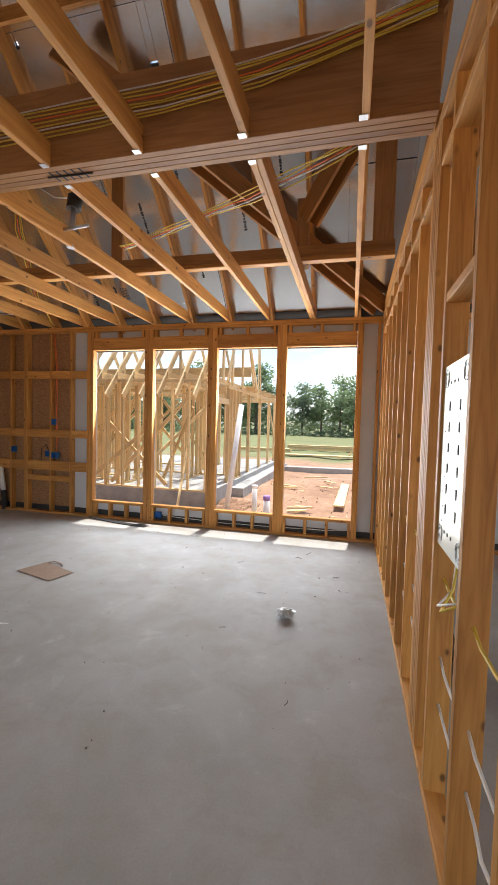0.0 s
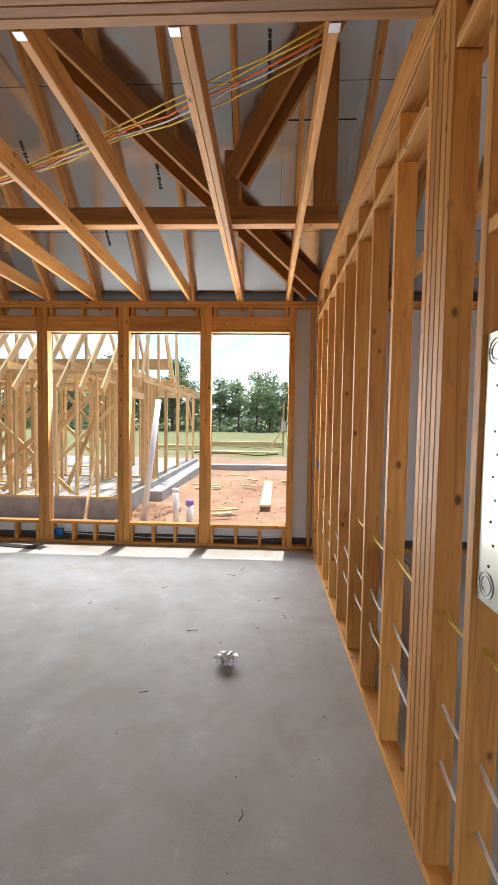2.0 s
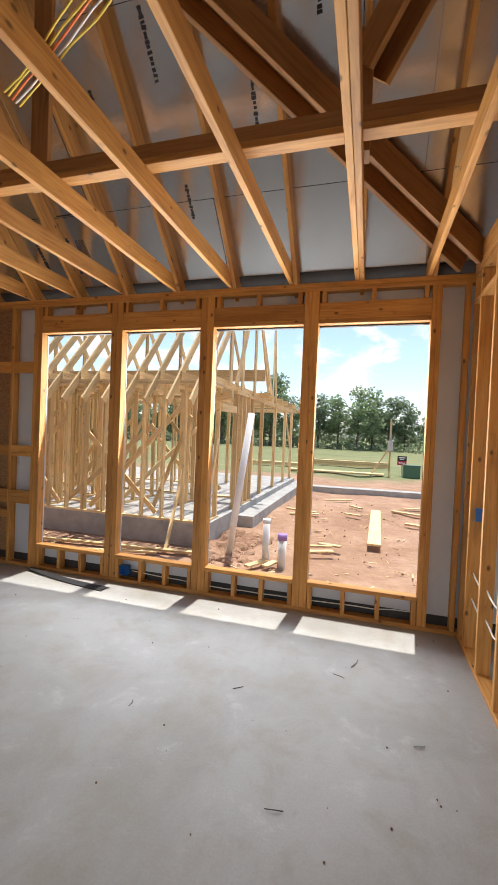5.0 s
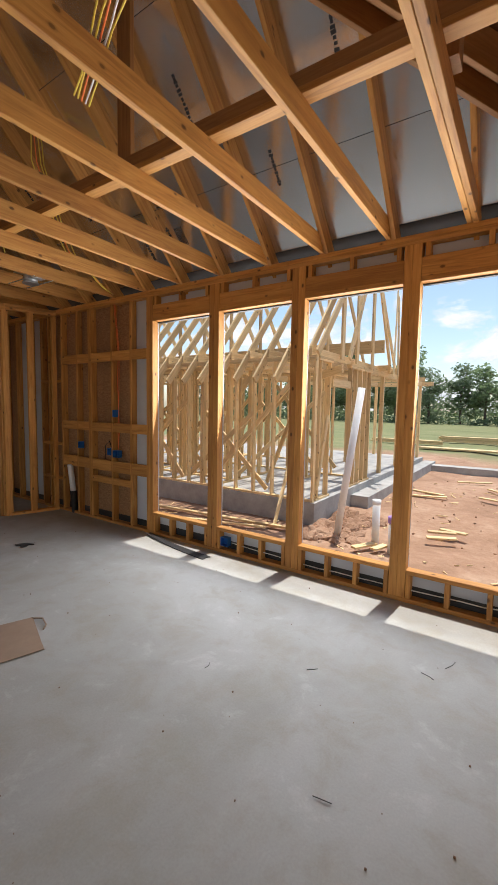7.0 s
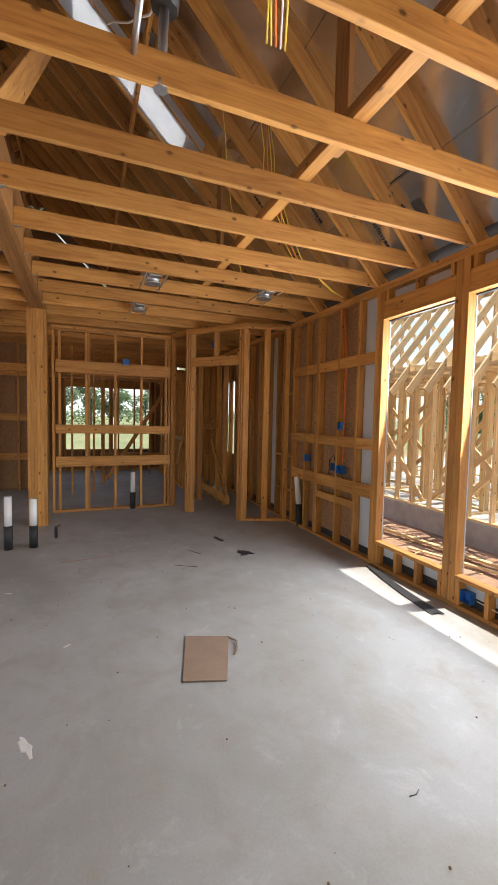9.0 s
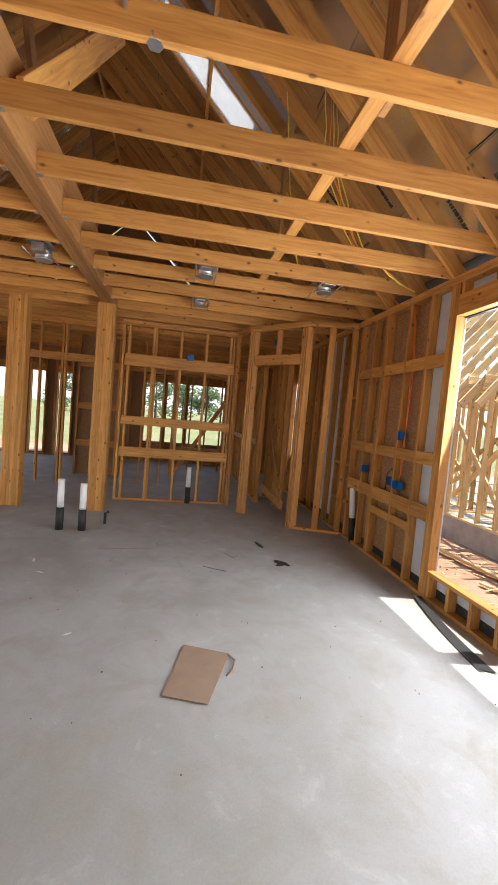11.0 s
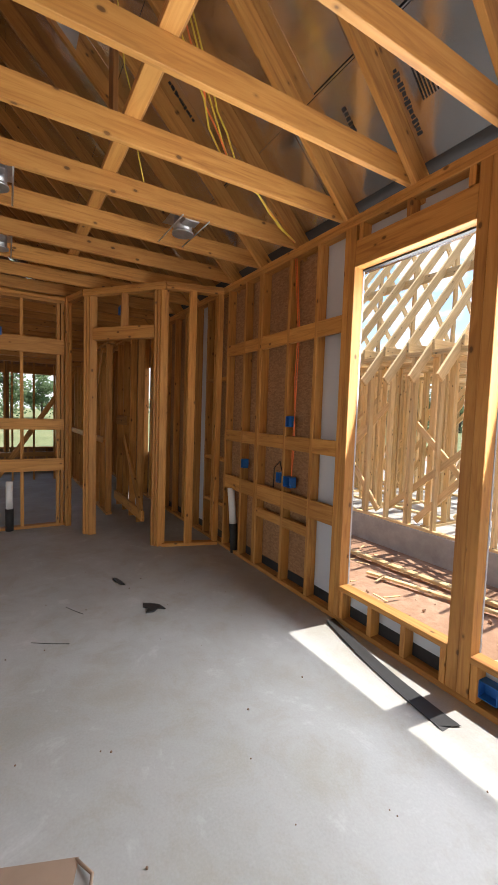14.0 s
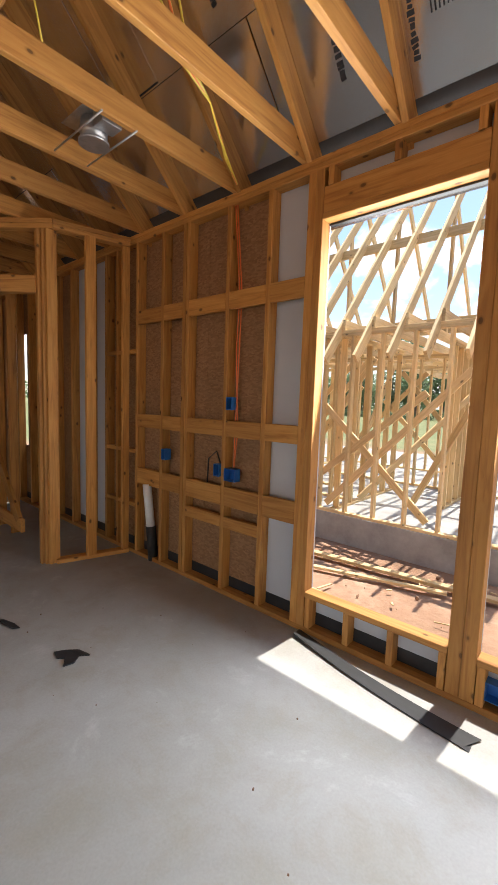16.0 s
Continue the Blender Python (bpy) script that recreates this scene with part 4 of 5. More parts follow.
def tree(seed, height, spread, label):
    rnd = random.Random(seed)
    e = group_empty("tree", label, "tree", "trees along the field")
    bm = bmesh.new()
    lean = Vector((rnd.uniform(-0.4, 0.4), rnd.uniform(-0.4, 0.4), 0))
    hgt = height * 0.8
    for i in range(6):
        r0 = 0.22 * (1 - i / 6.5) * height / 9
        a_, b_ = lean * (i / 6) + Vector((0, 0, hgt * i / 6 - 0.2)), lean * ((i + 1) / 6) + Vector((0, 0, hgt * (i + 1) / 6 - 0.2))
        tube_bm(bm, [a_, b_], r0, 6)
    tips = []
    for i in range(11):
        z = height * rnd.uniform(0.28, 0.85)
        ang = rnd.uniform(0, math.tau)
        out = spread * rnd.uniform(0.35, 1.0) * (1.15 - abs(z / height - 0.5))
        base = lean * (z / height) + Vector((0, 0, z - 0.4))
        tip = base + Vector((math.cos(ang) * out, math.sin(ang) * out, height * rnd.uniform(0.03, 0.14)))
        tube_bm(bm, [base, (base + tip) / 2 + Vector((0, 0, -0.1)), tip], 0.06 * height / 9, 5)
        tips.append(tip)
    part("trunk", bm, BARK, e)
    bm = bmesh.new()
    for tip in tips + [lean + Vector((0, 0, height * 0.9)), lean * 0.5 + Vector((0, 0, height * 0.6)), Vector((0.5, 0, height * 0.4))]:
        leaf_quads(bm, tip, spread * rnd.uniform(0.32, 0.55), 130, 0.26, rnd)
    part("crown", bm, LEAF, e)
    return e

kinds = [tree(11, 9.0, 3.2, "broad leafy green tree at the field's edge"), tree(12, 8.0, 2.8, "leafy green tree with an uneven crown"), tree(13, 10.5, 3.0, "tall leafy tree with an open crown")]
rt = random.Random(21)
spots = []
x = -62.0
while x < 34:
    spots.append((x, 72 + rt.uniform(0, 9)))
    x += rt.uniform(2.4, 4.4)
for i in range(9):
    spots.append((-78 - rt.uniform(0, 10), -16 + i * 5.0))
for k, (x, y) in enumerate(spots):
    sc = rt.uniform(0.8, 1.3)
    if k < 3:
        kinds[k].matrix_basis = pose(x, y, GZ - 0.1)
    else:
        src = kinds[k % 3]
        t_ = copy_thing(src, pose(x, y, GZ - 0.1, 0, 0, rt.uniform(0, 360)))
        t_.scale = (sc, sc, sc)
bm = bmesh.new()
rw = random.Random(8)
for i in range(330):
    x = -75 + i * 0.36
    y = 82 + rw.uniform(0, 5)
    leaf_quads(bm, Vector((x, y, GZ + rw.uniform(0.6, 4.2))), 1.7, 34, 0.42, rw, 1.0)
for i in range(90):
    leaf_quads(bm, Vector((-92 - rw.uniform(0, 4), -25 + i * 0.75, GZ + rw.uniform(0.6, 4))), 1.6, 30, 0.42, rw, 1.0)
for i in range(200):
    leaf_quads(bm, Vector((-62 + i * 0.48, 70.5 + rw.uniform(0, 1.5), GZ + rw.uniform(0.1, 0.9))), 0.9, 22, 0.25, rw, 0.7)
tagged(mesh_object("woods", bm, LEAF), "dense green undergrowth and woods behind the field", "woods", kind="stuff")

# clouds: a far bank of white cumulus around the horizon
CLOUD, nt, b = material("cloud_bank", 1.0)
nt.nodes.remove(b)
v = coords(nt, (0.0022, 0.0022, 0.0042))
f1 = noise_fac(nt, v, 3.0, 8, 0.6, 0.3)
em = node(nt, "ShaderNodeEmission", Strength=0.55)
nt.links.new(ramp(nt, noise_fac(nt, v, 7.0, 5), (0.3, (0.72, 0.77, 0.85)), (0.65, (1, 1, 1))), em.inputs["Color"])
tr = nt.nodes.new("ShaderNodeBsdfTransparent")
ms = nt.nodes.new("ShaderNodeMixShader")
nt.links.new(ramp(nt, f1, (0.47, (0, 0, 0)), (0.58, (1, 1, 1))), ms.inputs[0])
nt.links.new(tr.outputs[0], ms.inputs[1])
nt.links.new(em.outputs[0], ms.inputs[2])
nt.links.new(ms.outputs[0], nt.nodes["Material Output"].inputs[0])
bm = bmesh.new()
rings = []
for j in range(9):
    el = radians(-2 + 46 * j / 8)
    rings.append([bm.verts.new((1100 * math.cos(el) * math.cos(k * math.tau / 48), 1100 * math.cos(el) * math.sin(k * math.tau / 48), 1100 * math.sin(el))) for k in range(48)])
for ra, rb in zip(rings, rings[1:]):
    for k in range(48):
        f = bm.faces.new((ra[k], rb[k], rb[(k + 1) % 48], ra[(k + 1) % 48]))
        f.smooth = True
cloud = mesh_object("backdrop", bm, CLOUD)
tagged(cloud, "blue sky with banks of white cumulus cloud", "sky", kind="structure")
cloud.visible_shadow = False

# ---- things in the room ----
# cardboard
e = group_empty("cardboard_sheet", "flat brown cardboard sheet with a torn corner on concrete", "cardboard", at=(-2.88, 3.56, 0))
bm = bmesh.new()
nx_, ny_ = 10, 6
A0, A1, A2, A3 = Vector((-0.36, -0.18)), Vector((0.13, -0.31)), Vector((0.21, -0.06)), Vector((-0.25, 0.11))
gv = {}
for top in (0, 1):
    for i in range(nx_ + 1):
        for j in range(ny_ + 1):
            p = A0.lerp(A1, i / nx_).lerp(A3.lerp(A2, i / nx_), j / ny_)
            z = 0.003 + 0.012 * max(0, abs(i / nx_ - 0.5) - 0.25) + 0.006 * noise.noise(Vector((p.x * 5, p.y * 5, 1))) * (i in range(2, nx_ - 1))
            gv[top, i, j] = bm.verts.new((p.x, p.y, max(0.002, z) + 0.004 * top))
for i in range(nx_):
    for j in range(ny_):
        bm.faces.new([gv[1, i, j], gv[1, i + 1, j], gv[1, i + 1, j + 1], gv[1, i, j + 1]])
        bm.faces.new([gv[0, i, j + 1], gv[0, i + 1, j + 1], gv[0, i + 1, j], gv[0, i, j]])
for i in range(nx_):
    for j, fl in ((0, 1), (ny_, -1)):
        bm.faces.new([gv[0, i, j], gv[0, i + 1, j], gv[1, i + 1, j], gv[1, i, j]][::fl])
for j in range(ny_):
    for i, fl in ((0, -1), (nx_, 1)):
        bm.faces.new([gv[0, i, j], gv[0, i, j + 1], gv[1, i, j + 1], gv[1, i, j]][::fl])
part("sheet", bm, CARD, e)
tube("torn_strip", [(-0.25, 0.10, 0.006), (-0.17, 0.14, 0.014), (-0.07, 0.11, 0.010), (-0.03, 0.07, 0.006)], 0.006, CARD, e, sides=5)

# crumpled wrapper
bm = bmesh.new()
bmesh.ops.create_icosphere(bm, subdivisions=4, radius=0.055)
for v_ in bm.verts:
    q = v_.co.normalized()
    r_ = 0.72 + 0.55 * abs(noise.noise(q * 2.2)) + 0.10 * abs(noise.noise(q * 5.5))
    v_.co = Vector((q.x * 1.25, q.y, q.z * 0.7)) * 0.062 * r_
zmin = min(v_.co.z for v_ in bm.verts)
bmesh.ops.translate(bm, verts=bm.verts, vec=(0, 0, -zmin))
ob = mesh_object("crumpled_wrapper", bm, SILVER)
ob.location = (-0.46, 3.20, 0.001)
tagged(ob, "crumpled silver foil wrapper lying on the concrete floor", "litter")

# black scraps and flashing strip
def scrap(x, y, rz, outline, label):
    bm = bmesh.new()
    n_ = len(outline)
    lo = [bm.verts.new((p, q, 0.002)) for p, q in outline]
    hi = [bm.verts.new((p, q, 0.008 + 0.012 * abs(noise.noise(Vector((p * 30, q * 30, x)))))) for p, q in outline]
    bm.faces.new(hi)
    bm.faces.new(lo[::-1])
    for i in range(n_):
        bm.faces.new((lo[i], lo[(i + 1) % n_], hi[(i + 1) % n_], hi[i]))
    ob = mesh_object("membrane_scrap", bm, BLACK)
    ob.matrix_basis = pose(x, y, 0, 0, 0, rz)
    tagged(ob, label, "litter", "scraps on the floor")
scrap(-4.80, 4.44, 20, [(-0.10, -0.01), (-0.04, -0.05), (0.0, -0.03), (0.05, -0.09), (0.08, -0.04), (0.06, 0.02), (0.11, 0.05), (0.02, 0.06), (-0.05, 0.03)], "torn black membrane scrap on the concrete floor")
scrap(-5.40, 4.33, 15, [(-0.09, -0.02), (0.07, -0.03), (0.10, 0.0), (0.02, 0.015), (-0.08, 0.01)], "thin black membrane sliver on the concrete floor")
bm = bmesh.new()
n_ = 14
top_, bot_ = [], []
for i in range(n_ + 1):
    t = i / n_
    cx, cy = -3.96 + 1.08 * t, 5.56 - 0.17 * t - 0.03 * math.sin(t * 3)
    wv = 0.035 + 0.02 * t
    zz = 0.005 + 0.02 * (1 - t) ** 2
    for side, store in ((1, top_), (-1, bot_)):
        store.append((bm.verts.new((cx + (0.03 * side if i == n_ else 0), cy + side * wv, zz + 0.004)), bm.verts.new((cx, cy + side * wv, zz - 0.004))))
for i in range(n_):
    bm.faces.new((bot_[i][0], bot_[i + 1][0], top_[i + 1][0], top_[i][0]))
    bm.faces.new((top_[i][1], top_[i + 1][1], bot_[i + 1][1], bot_[i][1]))
    bm.faces.new((bot_[i][1], bot_[i + 1][1], bot_[i + 1][0], bot_[i][0]))
    bm.faces.new((top_[i][0], top_[i + 1][0], top_[i + 1][1], top_[i][1]))
bm.faces.new((top_[n_][0], bot_[n_][0], bot_[n_][1], top_[n_][1]))
tagged(mesh_object("flashing_offcut", bm, BLACK), "long dark flashing strip lying below the window opening", "litter")
# twigs, nails and crumbs on the slab
rc = random.Random(31)
for x, y, l, a in ((-1.15, 4.35, 0.07, 40), (-0.75, 3.6, 0.08, 10), (-0.45, 4.9, 0.12, 70), (-0.55, 4.7, 0.08, 160), (-1.7, 4.0, 0.06, 100), (-5.0, 3.9, 0.2, 30), (-4.6, 3.7, 0.25, 60), (-0.9, 2.9, 0.05, 20), (-0.3, 2.2, 0.05, 80), (-0.1, 4.2, 0.06, 20), (-5.3, 3.1, 0.1, 15)):
    c_, s_ = math.cos(radians(a)) * l / 2, math.sin(radians(a)) * l / 2
    tagged(tube("wood_splinter", [(x - c_, y - s_, 0.005), (x + 0.01, y, 0.007), (x + c_, y + s_, 0.005)], 0.0022, DARK, sides=5), "small dark splinter lying on the concrete floor", "litter", "splinters on the floor")
bm = bmesh.new()
for i in range(150):
    x, y = rc.uniform(-6, 0.3), rc.uniform(0.3, 5.5)
    bmesh.ops.create_icosphere(bm, subdivisions=1, radius=rc.uniform(0.002, 0.006), matrix=Matrix.Translation((x, y, 0.003)))
tagged(mesh_object("grit", bm, HARDBOARD), "scattered grit and crumbs on the concrete floor", "litter", kind="stuff")

# pipes through the slab
def stub_pipe(x, y, z1, label, lean=(0, 0), r=0.04):
    e = group_empty("stub_pipe", label, "pipe", "stub pipes in the slab", at=(x, y, 0))
    tube("sleeve", [(0, 0, 0), (lean[0] * 0.4, lean[1] * 0.4, z1 * 0.45)], r * 1.15, ABS, e, "black wrapped base", 16)
    tube("pipe", [(lean[0] * 0.4, lean[1] * 0.4, z1 * 0.44), (lean[0], lean[1], z1)], r, PVC, e, "white plastic", 16)
stub_pipe(-5.78, 1.90, 0.62, "white and black plastic stub pipe in the slab")
stub_pipe(-5.78, 2.16, 0.58, "white and black plastic stub pipe in the slab")
stub_pipe(-5.66, 5.655, 0.72, "white stub pipe leaning in the stud wall", (-0.07, -0.03))
stub_pipe(-7.55, 3.48, 0.62, "white stub pipe inside the kitchen partition")
tagged(tube("rebar_stub", [(-6.1, 2.38, 0), (-6.1, 2.38, 0.14), (-6.06, 2.42, 0.17)], 0.018, ABS), "short black pipe stub in the slab", "pipe")

# blue outlet boxes
def outlet_box(x, y, z, label, w=0.055, side=(0, 1)):
    e = group_empty("outlet_box", label, "outlet box", "blue outlet boxes", at=(x, y, z))
    d, h = 0.065, 0.095
    ax = side[0] == 0
    def bx(n, u0, u1, v0, v1, z0, z1):
        if ax:
            box(n, u0, u1, v0, v1, z0, z1, BLUE, e)
        else:
            box(n, v0, v1, u0, u1, z0, z1, BLUE, e)
    bx("back", -w / 2, w / 2, d - 0.004, d, -h / 2, h / 2)
    bx("side", -w / 2, -w / 2 + 0.004, 0, d - 0.004, -h / 2, h / 2)
    bx("side", w / 2 - 0.004, w / 2, 0, d - 0.004, -h / 2, h / 2)
    bx("side", -w / 2 + 0.004, w / 2 - 0.004, 0, d - 0.004, h / 2 - 0.004, h / 2)
    bx("side", -w / 2 + 0.004, w / 2 - 0.004, 0, d - 0.004, -h / 2, -h / 2 + 0.004)
outlet_box(-4.685, YN - 0.012, 1.50, "blue plastic outlet box nailed to a wall stud")
outlet_box(-4.66, YN - 0.012, 0.96, "wide blue plastic outlet box nailed to a wall stud", 0.11)
outlet_box(-4.80, YN - 0.012, 0.98, "blue plastic outlet box with cable beside a stud", 0.06)
outlet_box(-5.47, YN - 0.012, 1.03, "blue plastic outlet box nailed to a wall stud")
outlet_box(-2.84, YN + 0.02, 0.12, "wide blue outlet box low under the window sill", 0.10)
outlet_box(XR0 + 0.03, 5.36, 1.07, "blue plastic outlet box on a partition stud", 0.055, (1, 0))
outlet_box(XR0 + 0.03, 3.045, 0.28, "blue plastic outlet box low on a partition stud", 0.055, (1, 0))
outlet_box(-7.56, 3.36, 2.45, "blue plastic box high in the kitchen framing", 0.1, (1, 0))
outlet_box(-6.72, 4.6, 2.72, "blue plastic box in the pantry head framing", 0.1)

# electrical panel: its steel back faces the room between two studs
panel = group_empty("electrical_panel", "galvanised steel breaker panel back between two partition studs", "electrical panel", at=(XR0, 1.597, 1.45))
PW, PH = 0.183, 0.352
bm = bmesh.new()
bmesh.ops.create_cube(bm, size=1.0, matrix=Matrix.Translation((0.012, 0, 0)) @ Matrix.Diagonal((0.003, 2 * PW, 2 * PH, 1)))
part("back", bm, WHITEMETAL, panel)
for y in (-PW, PW - 0.003):
    box("side", 0.0136, 0.10, y, y + 0.003, -PH, PH, WHITEMETAL, panel)
for z in (-PH, PH - 0.003):
    box("end_plate", 0.0136, 0.10, -PW + 0.0035, PW - 0.0035, z, z + 0.003, WHITEMETAL, panel)
for k in range(6):
    for y in (0.075, -0.075):
        box("slot", 0.0085, 0.0105, y - 0.008, y + 0.008, -0.215 + k * 0.078, -0.177 + k * 0.078, INK, panel)
for z in (-PH + 0.05, PH - 0.05):
    for yy in (PW - 0.045, -PW + 0.045):
        for r_ in (0.034, 0.022):
            bm = bmesh.new()
            tube_bm(bm, [(0.0095, yy + r_ * math.cos(q * math.tau / 24), z + r_ * math.sin(q * math.tau / 24)) for q in range(25)], 0.0016, 5)
            part("knockout", bm, STEEL, panel)
    for yy in (0.07, 0.02, -0.03):
        tube("screw_hole", [(0.0105, yy, z - math.copysign(0.02, z)), (0.0090, yy, z - math.copysign(0.02, z))], 0.008, INK, panel, sides=10)
for k in range(9):
    tube("rivet", [(0.0105, 0.13 - 0.015 * (k % 2), -0.25 + 0.058 * k), (0.0088, 0.13 - 0.015 * (k % 2), -0.25 + 0.058 * k)], 0.004, INK, panel, sides=8)

# leaning boards in the next room
e = group_empty("leaning_boards", "dark brown hardboard sheets leaning on the partition", "board")
for k in range(3):
    y0, y1 = 2.62 + k * 0.09, 3.42 - k * 0.05
    o = 0.035 * k
    bm = bmesh.new()
    q = [(0.66 + o, y0, 0.0), (0.66 + o, y1, 0.0), (0.47 + o, y1, 0.88 - 0.05 * k), (0.47 + o, y0, 0.88 - 0.05 * k)]
    va = [bm.verts.new(p) for p in q]
    vb = [bm.verts.new((p[0] + 0.012, p[1], p[2])) for p in q]
    bm.faces.new(va)
    bm.faces.new(vb[::-1])
    for i in range(4):
        bm.faces.new((va[i], va[(i + 1) % 4], vb[(i + 1) % 4], vb[i]))
    bmesh.ops.recalc_face_normals(bm, faces=bm.faces)
    part("sheet", bm, HARDBOARD, e)

# recessed light cans
def can_light(x, y, label):
    e = group_empty("recessed_light", label, "light fitting", "recessed light housings", at=(x, y, ZB - 0.012))
    box("pan", -0.16, 0.24, -0.115, 0.115, 0.112, 0.116, STEEL, e, "", 0.0)
    tube("can", [(0, 0, 0), (0, 0, 0.11)], 0.075, STEEL, e, sides=24)
    tube("rim", [(0, 0, -0.012), (0, 0, 0.002)], 0.086, STEEL, e, sides=24)
    box("junction_box", 0.10, 0.2, -0.06, 0.06, 0.02, 0.108, STEEL, e, "", 0.004)
    for yy in (-0.105, 0.105):
        tube("hanger_bar", [(-0.28, yy, 0.01), (0.28, yy, 0.01)], 0.006, STEEL, e, sides=6)
for x, y in ((-4.98, 3.4), (-4.95, 4.69), (-6.2, 3.4), (-5.2, 1.75)):
    can_light(x, y, "galvanised recessed light housing on hanger bars between joists")
e = group_empty("fan_brace", "steel fan brace bar with a black junction box", "bracket", at=(-2.36, 3.03, 3.0))
tube("tube", [(0, 0, 0.02), (0.02, 0.01, 0.34)], 0.022, STEEL, e, sides=14)
tube("crossbar", [(-0.02, -0.12, 0.09), (0.26, -0.12, 0.11)], 0.014, STEEL, e, sides=10)
tube("foot", [(0, 0, 0.0), (0, 0, 0.03)], 0.035, STEEL, e, sides=6)
tube("box", [(0.02, 0.01, 0.32), (0.03, 0.02, 0.43)], 0.06, DARK, e, "black octagonal box", sides=8)

# ---- cables ----
def cable(pts, mat, label, r=0.005):
    return tagged(tube("cable", pts, r, mat, sides=6), label, "cable", "electrical cables")
for k in range(9):
    m_ = (YELLOW, YELLOW, WHITEWIRE, YELLOW, YELLOW, ORANGE, YELLOW, YELLOW, WHITEWIRE)[k]
    z = 3.17 + 0.02 * k
    pts = sag((-6.6, BY0 - 0.008 - 0.003 * (k % 3), z), (-1.4, BY0 - 0.008 - 0.003 * (k % 3), z), 0.02, 8, 0.006, k) + sag((-1.3, BY0 - 0.02, z), (0.30, BY0 - 0.03, 3.40 + 0.012 * k), 0.06, 6, 0.008, k + 20)
    cable(pts, m_, "cable of a bundle run along the main beam", 0.004)
for k, (m_, dy) in enumerate(((YELLOW, 0.0), (ORANGE, 0.05), (YELLOW, 0.09), (YELLOW, 0.12))):
    cable(sag((-4.2 - 0.04 * k, 4.25 + dy, 5.0), (-4.15, 4.3 + dy, 3.9), 0, 5, 0.02, k) + sag((-4.12, 4.35 + dy, 3.7), (-4.25, 4.72 + dy, 3.15), 0.05, 5, 0.02, k + 5) + sag((-4.3, 5.0, 3.1), (-4.68, YN + 0.03, 3.03), 0.03, 4, 0.01, k + 9), m_, "coloured cable hanging down from the roof space", 0.006)
for k, m_ in enumerate((YELLOW, YELLOW, ORANGE, WHITEWIRE, YELLOW)):
    dy = 0.022 * k
    cable(sag((-2.15, 3.44 + dy, 3.17), (-1.16, 3.0 + dy, 3.165), 0.012, 6, 0.008, k + 40) + sag((-1.1, 2.97 + dy, 3.165), (0.05, 2.42 + 2 * dy, 3.21 + 0.012 * k), 0.015 + 0.008 * k, 7, 0.008, k + 50),
          m_, "cable slung over the ceiling joists", 0.0045)
cable(sag((-3.5, 2.6, 4.6), (-2.36, 3.05, 3.42), 0.3, 10, 0.02, 60), WHITEWIRE, "white cable looping down from the roof space")
cable(sag((-4.5, 4.0, 4.6), (-4.7, 4.3, 3.15), 0.1, 8, 0.02, 61), YELLOW, "yellow cable hanging in the roof space")
for k in range(2):
    cable([(-4.70 + 0.02 * k, YN + 0.02, 2.92), (-4.66 + 0.02 * k, YN + 0.05, 2.3), (-4.68 + 0.03 * k, YN + 0.05, 1.9), (-4.66, YN + 0.05, 1.56), (-4.65 + 0.03 * k, YN + 0.03, 1.3), (-4.66, YN + 0.04, 1.01)], ORANGE, "orange cable stapled down a wall stud")
cable([(-4.98, YN + 0.06, 0.7), (-4.95, YN + 0.05, 1.05), (-4.86, YN + 0.05, 1.12), (-4.80, YN + 0.04, 1.02)], DARK, "dark cable looping into an outlet box", 0.006)
for k, (z0, z1, m_) in enumerate(((0.62, 0.60, WHITEWIRE), (0.95, 0.93, YELLOW), (0.42, 0.44, WHITEWIRE))):
    ys = [5.4, 5.02, 4.61, 4.21, 3.81, 3.40, 3.00, 2.60, 2.05, 1.805, 1.385, 0.98, 0.57]
    pts = []
    for a_, c_ in zip(ys, ys[1:]):
        pts += sag((xm, a_, z0), (xm, c_, z0), 0.035, 4, 0.004, k + int(a_ * 10))[:-1]
    if k == 1:
        pts = [p for p in pts if p.y < 3.5]
    cable(pts, m_, "cable threaded through the partition studs", 0.006)
for k in range(2):
    cable([(XR0 + 0.05, 1.6 + 0.03 * k, 1.09), (XR0 + 0.03, 1.58, 0.98), (XR0 - 0.02, 1.52 + 0.05 * k, 0.92), (XR0 + 0.04, 1.42, 1.0)], (YELLOW, WHITEWIRE)[k], "loose cable tail hanging under the breaker panel", 0.005)
cable(sag((-2.75, YN + 0.05, 0.12), (0.02, YN + 0.05, 0.13), 0.04, 16, 0.006, 70), WHITEWIRE, "white cable run low through the window wall", 0.005)

# printed marks on the foil: dark bars of lettering size
def foil_mark(x, y, length, label, rows=1):
    e = group_empty("printed_mark", label, "marking", "printed marks on the foil", at=(x, y, 0))
    rnd = random.Random(int(abs(x * 100)))
    off = rise + 0.02 - 0.006 * slope_len - 0.006
    d = 0.0
    while d < length:
        l = rnd.uniform(0.018, 0.034)
        y0, y1 = y + d / slope_len, y + (d + l * 0.75) / slope_len
        board("lettering_bar", (x + rnd.uniform(-0.004, 0.004), y0, roof_z(y0) + off), (x, y1, roof_z(y1) + off), rnd.uniform(0.014, 0.036), 0.002, e, INK)
        d += l
    for k in range(6 if rows > 1 else 0):
        y0, y1 = y + 0.02, y + length * 0.6 / slope_len
        board("fine_print", (x + 0.09 + 0.018 * k, y0, roof_z(y0) + off), (x + 0.09 + 0.018 * k, y1, roof_z(y1) + off), 0.005, 0.002, e, INK)
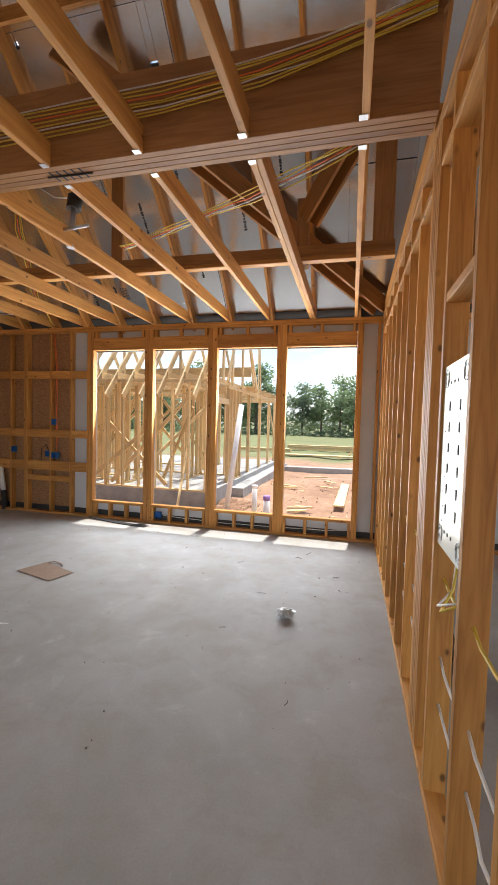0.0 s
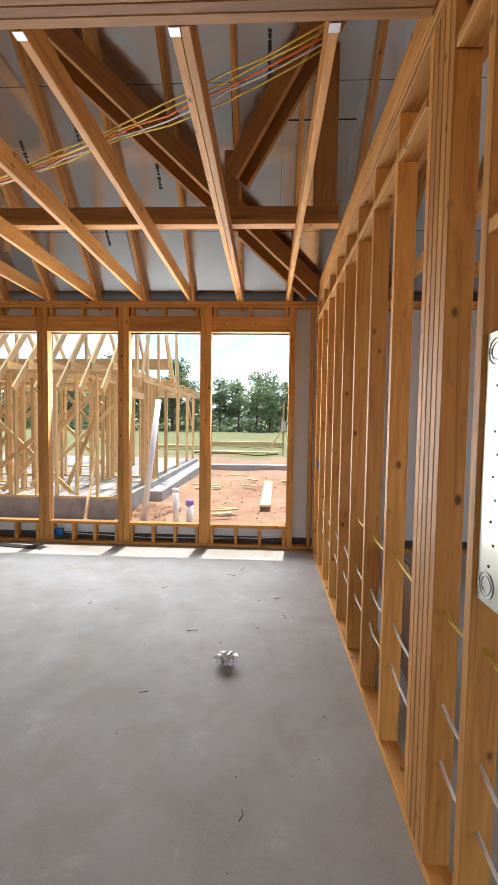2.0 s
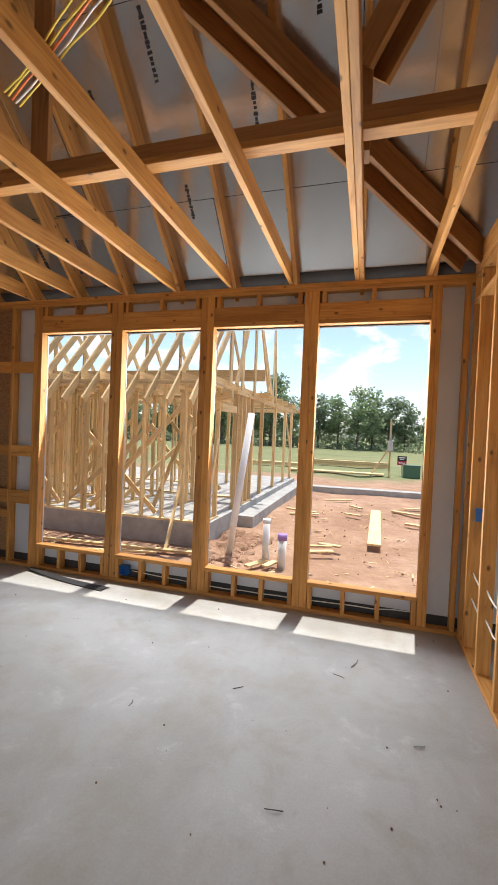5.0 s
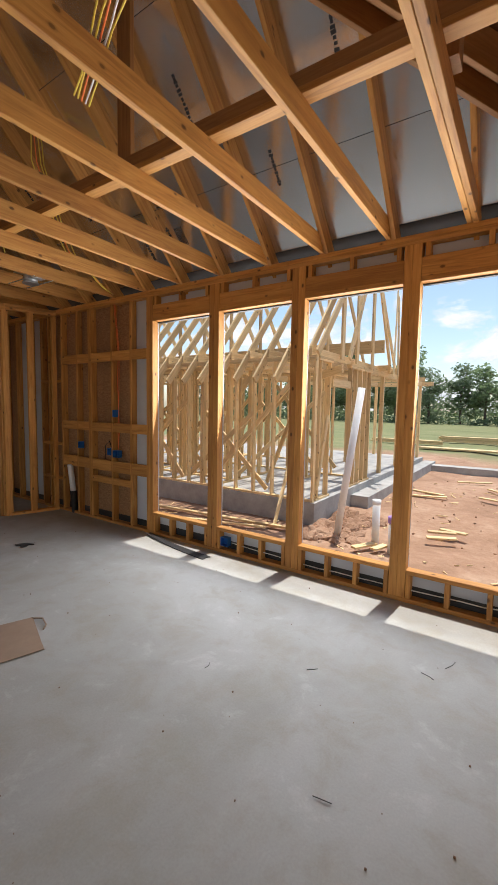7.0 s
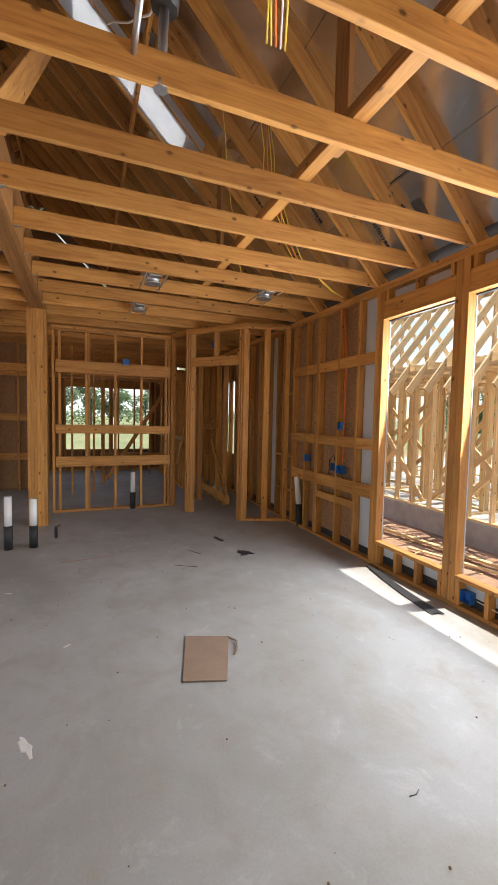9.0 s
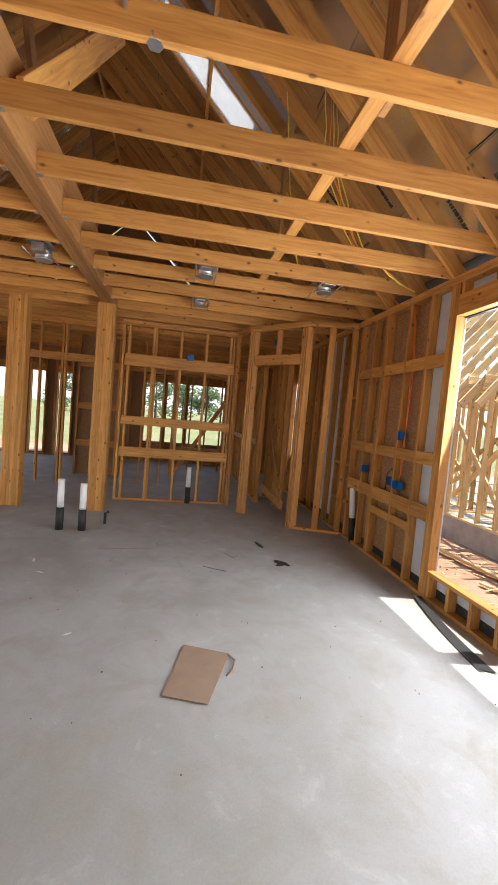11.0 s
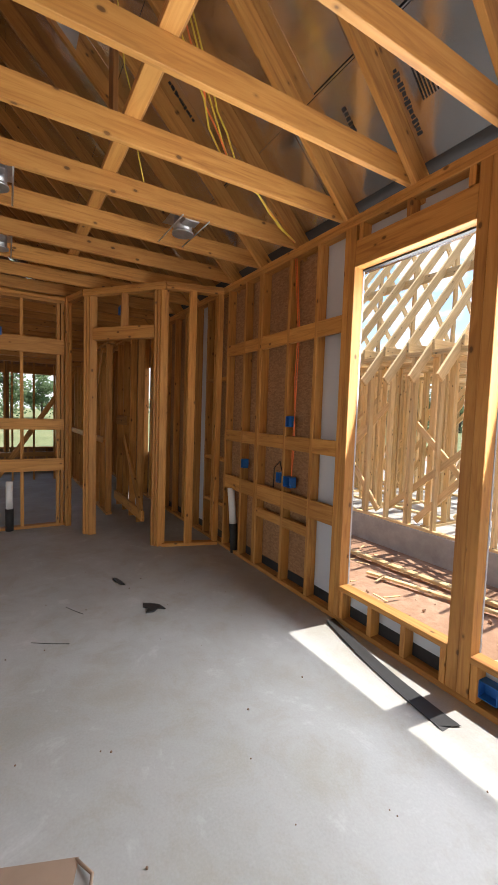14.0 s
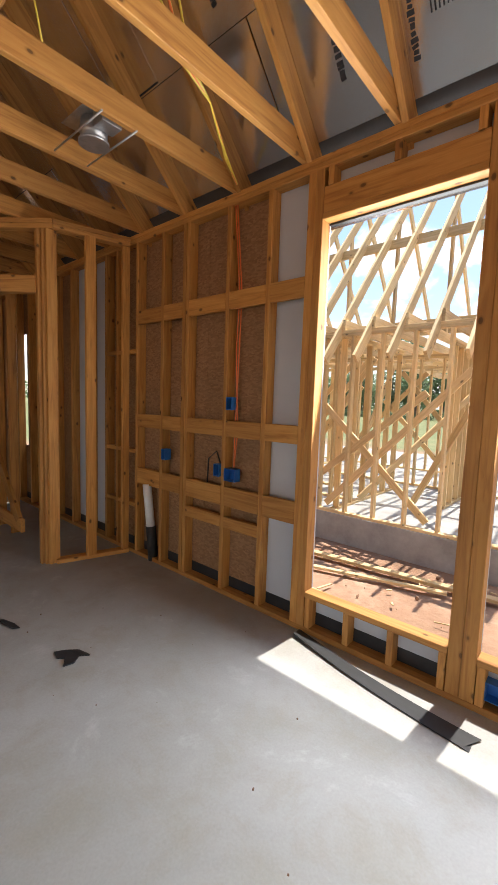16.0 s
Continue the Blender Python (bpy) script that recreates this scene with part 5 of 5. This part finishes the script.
for x, y, l, r_ in ((-3.42, 5.32, 0.36, 2), (-3.80, 5.30, 0.3, 1), (-2.02, 5.1, 0.28, 1), (-1.34, 4.65, 0.34, 1), (-2.05, 4.35, 0.4, 1), (-0.85, 4.3, 0.3, 1), (-1.9, 3.2, 0.3, 1), (-0.9, 3.1, 0.3, 1), (-0.25, 4.1, 0.3, 1), (-4.4, 4.9, 0.3, 1), (-2.62, 4.6, 0.34, 1), (-5.1, 4.6, 0.3, 1)):
    foil_mark(x, y, l, "dark printed lettering on the foil sheathing", r_)
# hand-written tally on the beam's underside
e = group_empty("beam_marking", "black hand-drawn marks on the beam's underside", "marking", at=(-1.7, 2.12, 2.99))
for k in range(5):
    board("stroke", (-1.78 + 0.05 * k, 2.09, 2.998), (-1.77 + 0.05 * k, 2.18, 2.998), 0.012, 0.002, e, INK)
board("stroke", (-1.82, 2.13, 2.9965), (-1.52, 2.14, 2.9965), 0.002, 0.012, e, INK)

# chalk line and plaster smears on the slab
rs = random.Random(77)
bm = bmesh.new()
bmesh.ops.create_cube(bm, size=1.0, matrix=pose(-5.15, 2.75, 0.0011, 0, 0, 96) @ Matrix.Diagonal((0.55, 0.018, 0.0012, 1)))
tagged(mesh_object("chalk_line", bm, plain("red_chalk", (0.42, 0.22, 0.19), 0.9, vary=0.2)), "faint red chalk line drawn on the concrete floor", "marking")
PLASTER = plain("dried_plaster", (0.66, 0.65, 0.62), 0.9, vary=0.12)
for x, y, l, a in ((-2.55, 2.45, 0.16, 25), (-4.75, 1.95, 0.10, 10), (-4.45, 2.1, 0.07, 70), (-1.9, 1.6, 0.2, 20), (-3.4, 2.6, 0.06, 120)):
    bm = bmesh.new()
    n_ = 14
    rim = []
    for k in range(n_):
        th = k / n_ * math.tau
        rr_ = 1 + rs.uniform(-0.3, 0.3)
        rim.append((math.cos(th) * l * 0.5 * rr_, math.sin(th) * l * 0.14 * rr_))
    lo = [bm.verts.new((p, q, 0.0005)) for p, q in rim]
    hi = [bm.verts.new((p * 0.8, q * 0.8, 0.003)) for p, q in rim]
    bm.faces.new(hi)
    for k in range(n_):
        bm.faces.new((lo[k], lo[(k + 1) % n_], hi[(k + 1) % n_], hi[k]))
    ob = mesh_object("plaster_smear", bm, PLASTER)
    ob.matrix_basis = pose(x, y, 0, 0, 0, a)
    tagged(ob, "dried pale plaster smear on the concrete floor", "marking", "plaster smears")
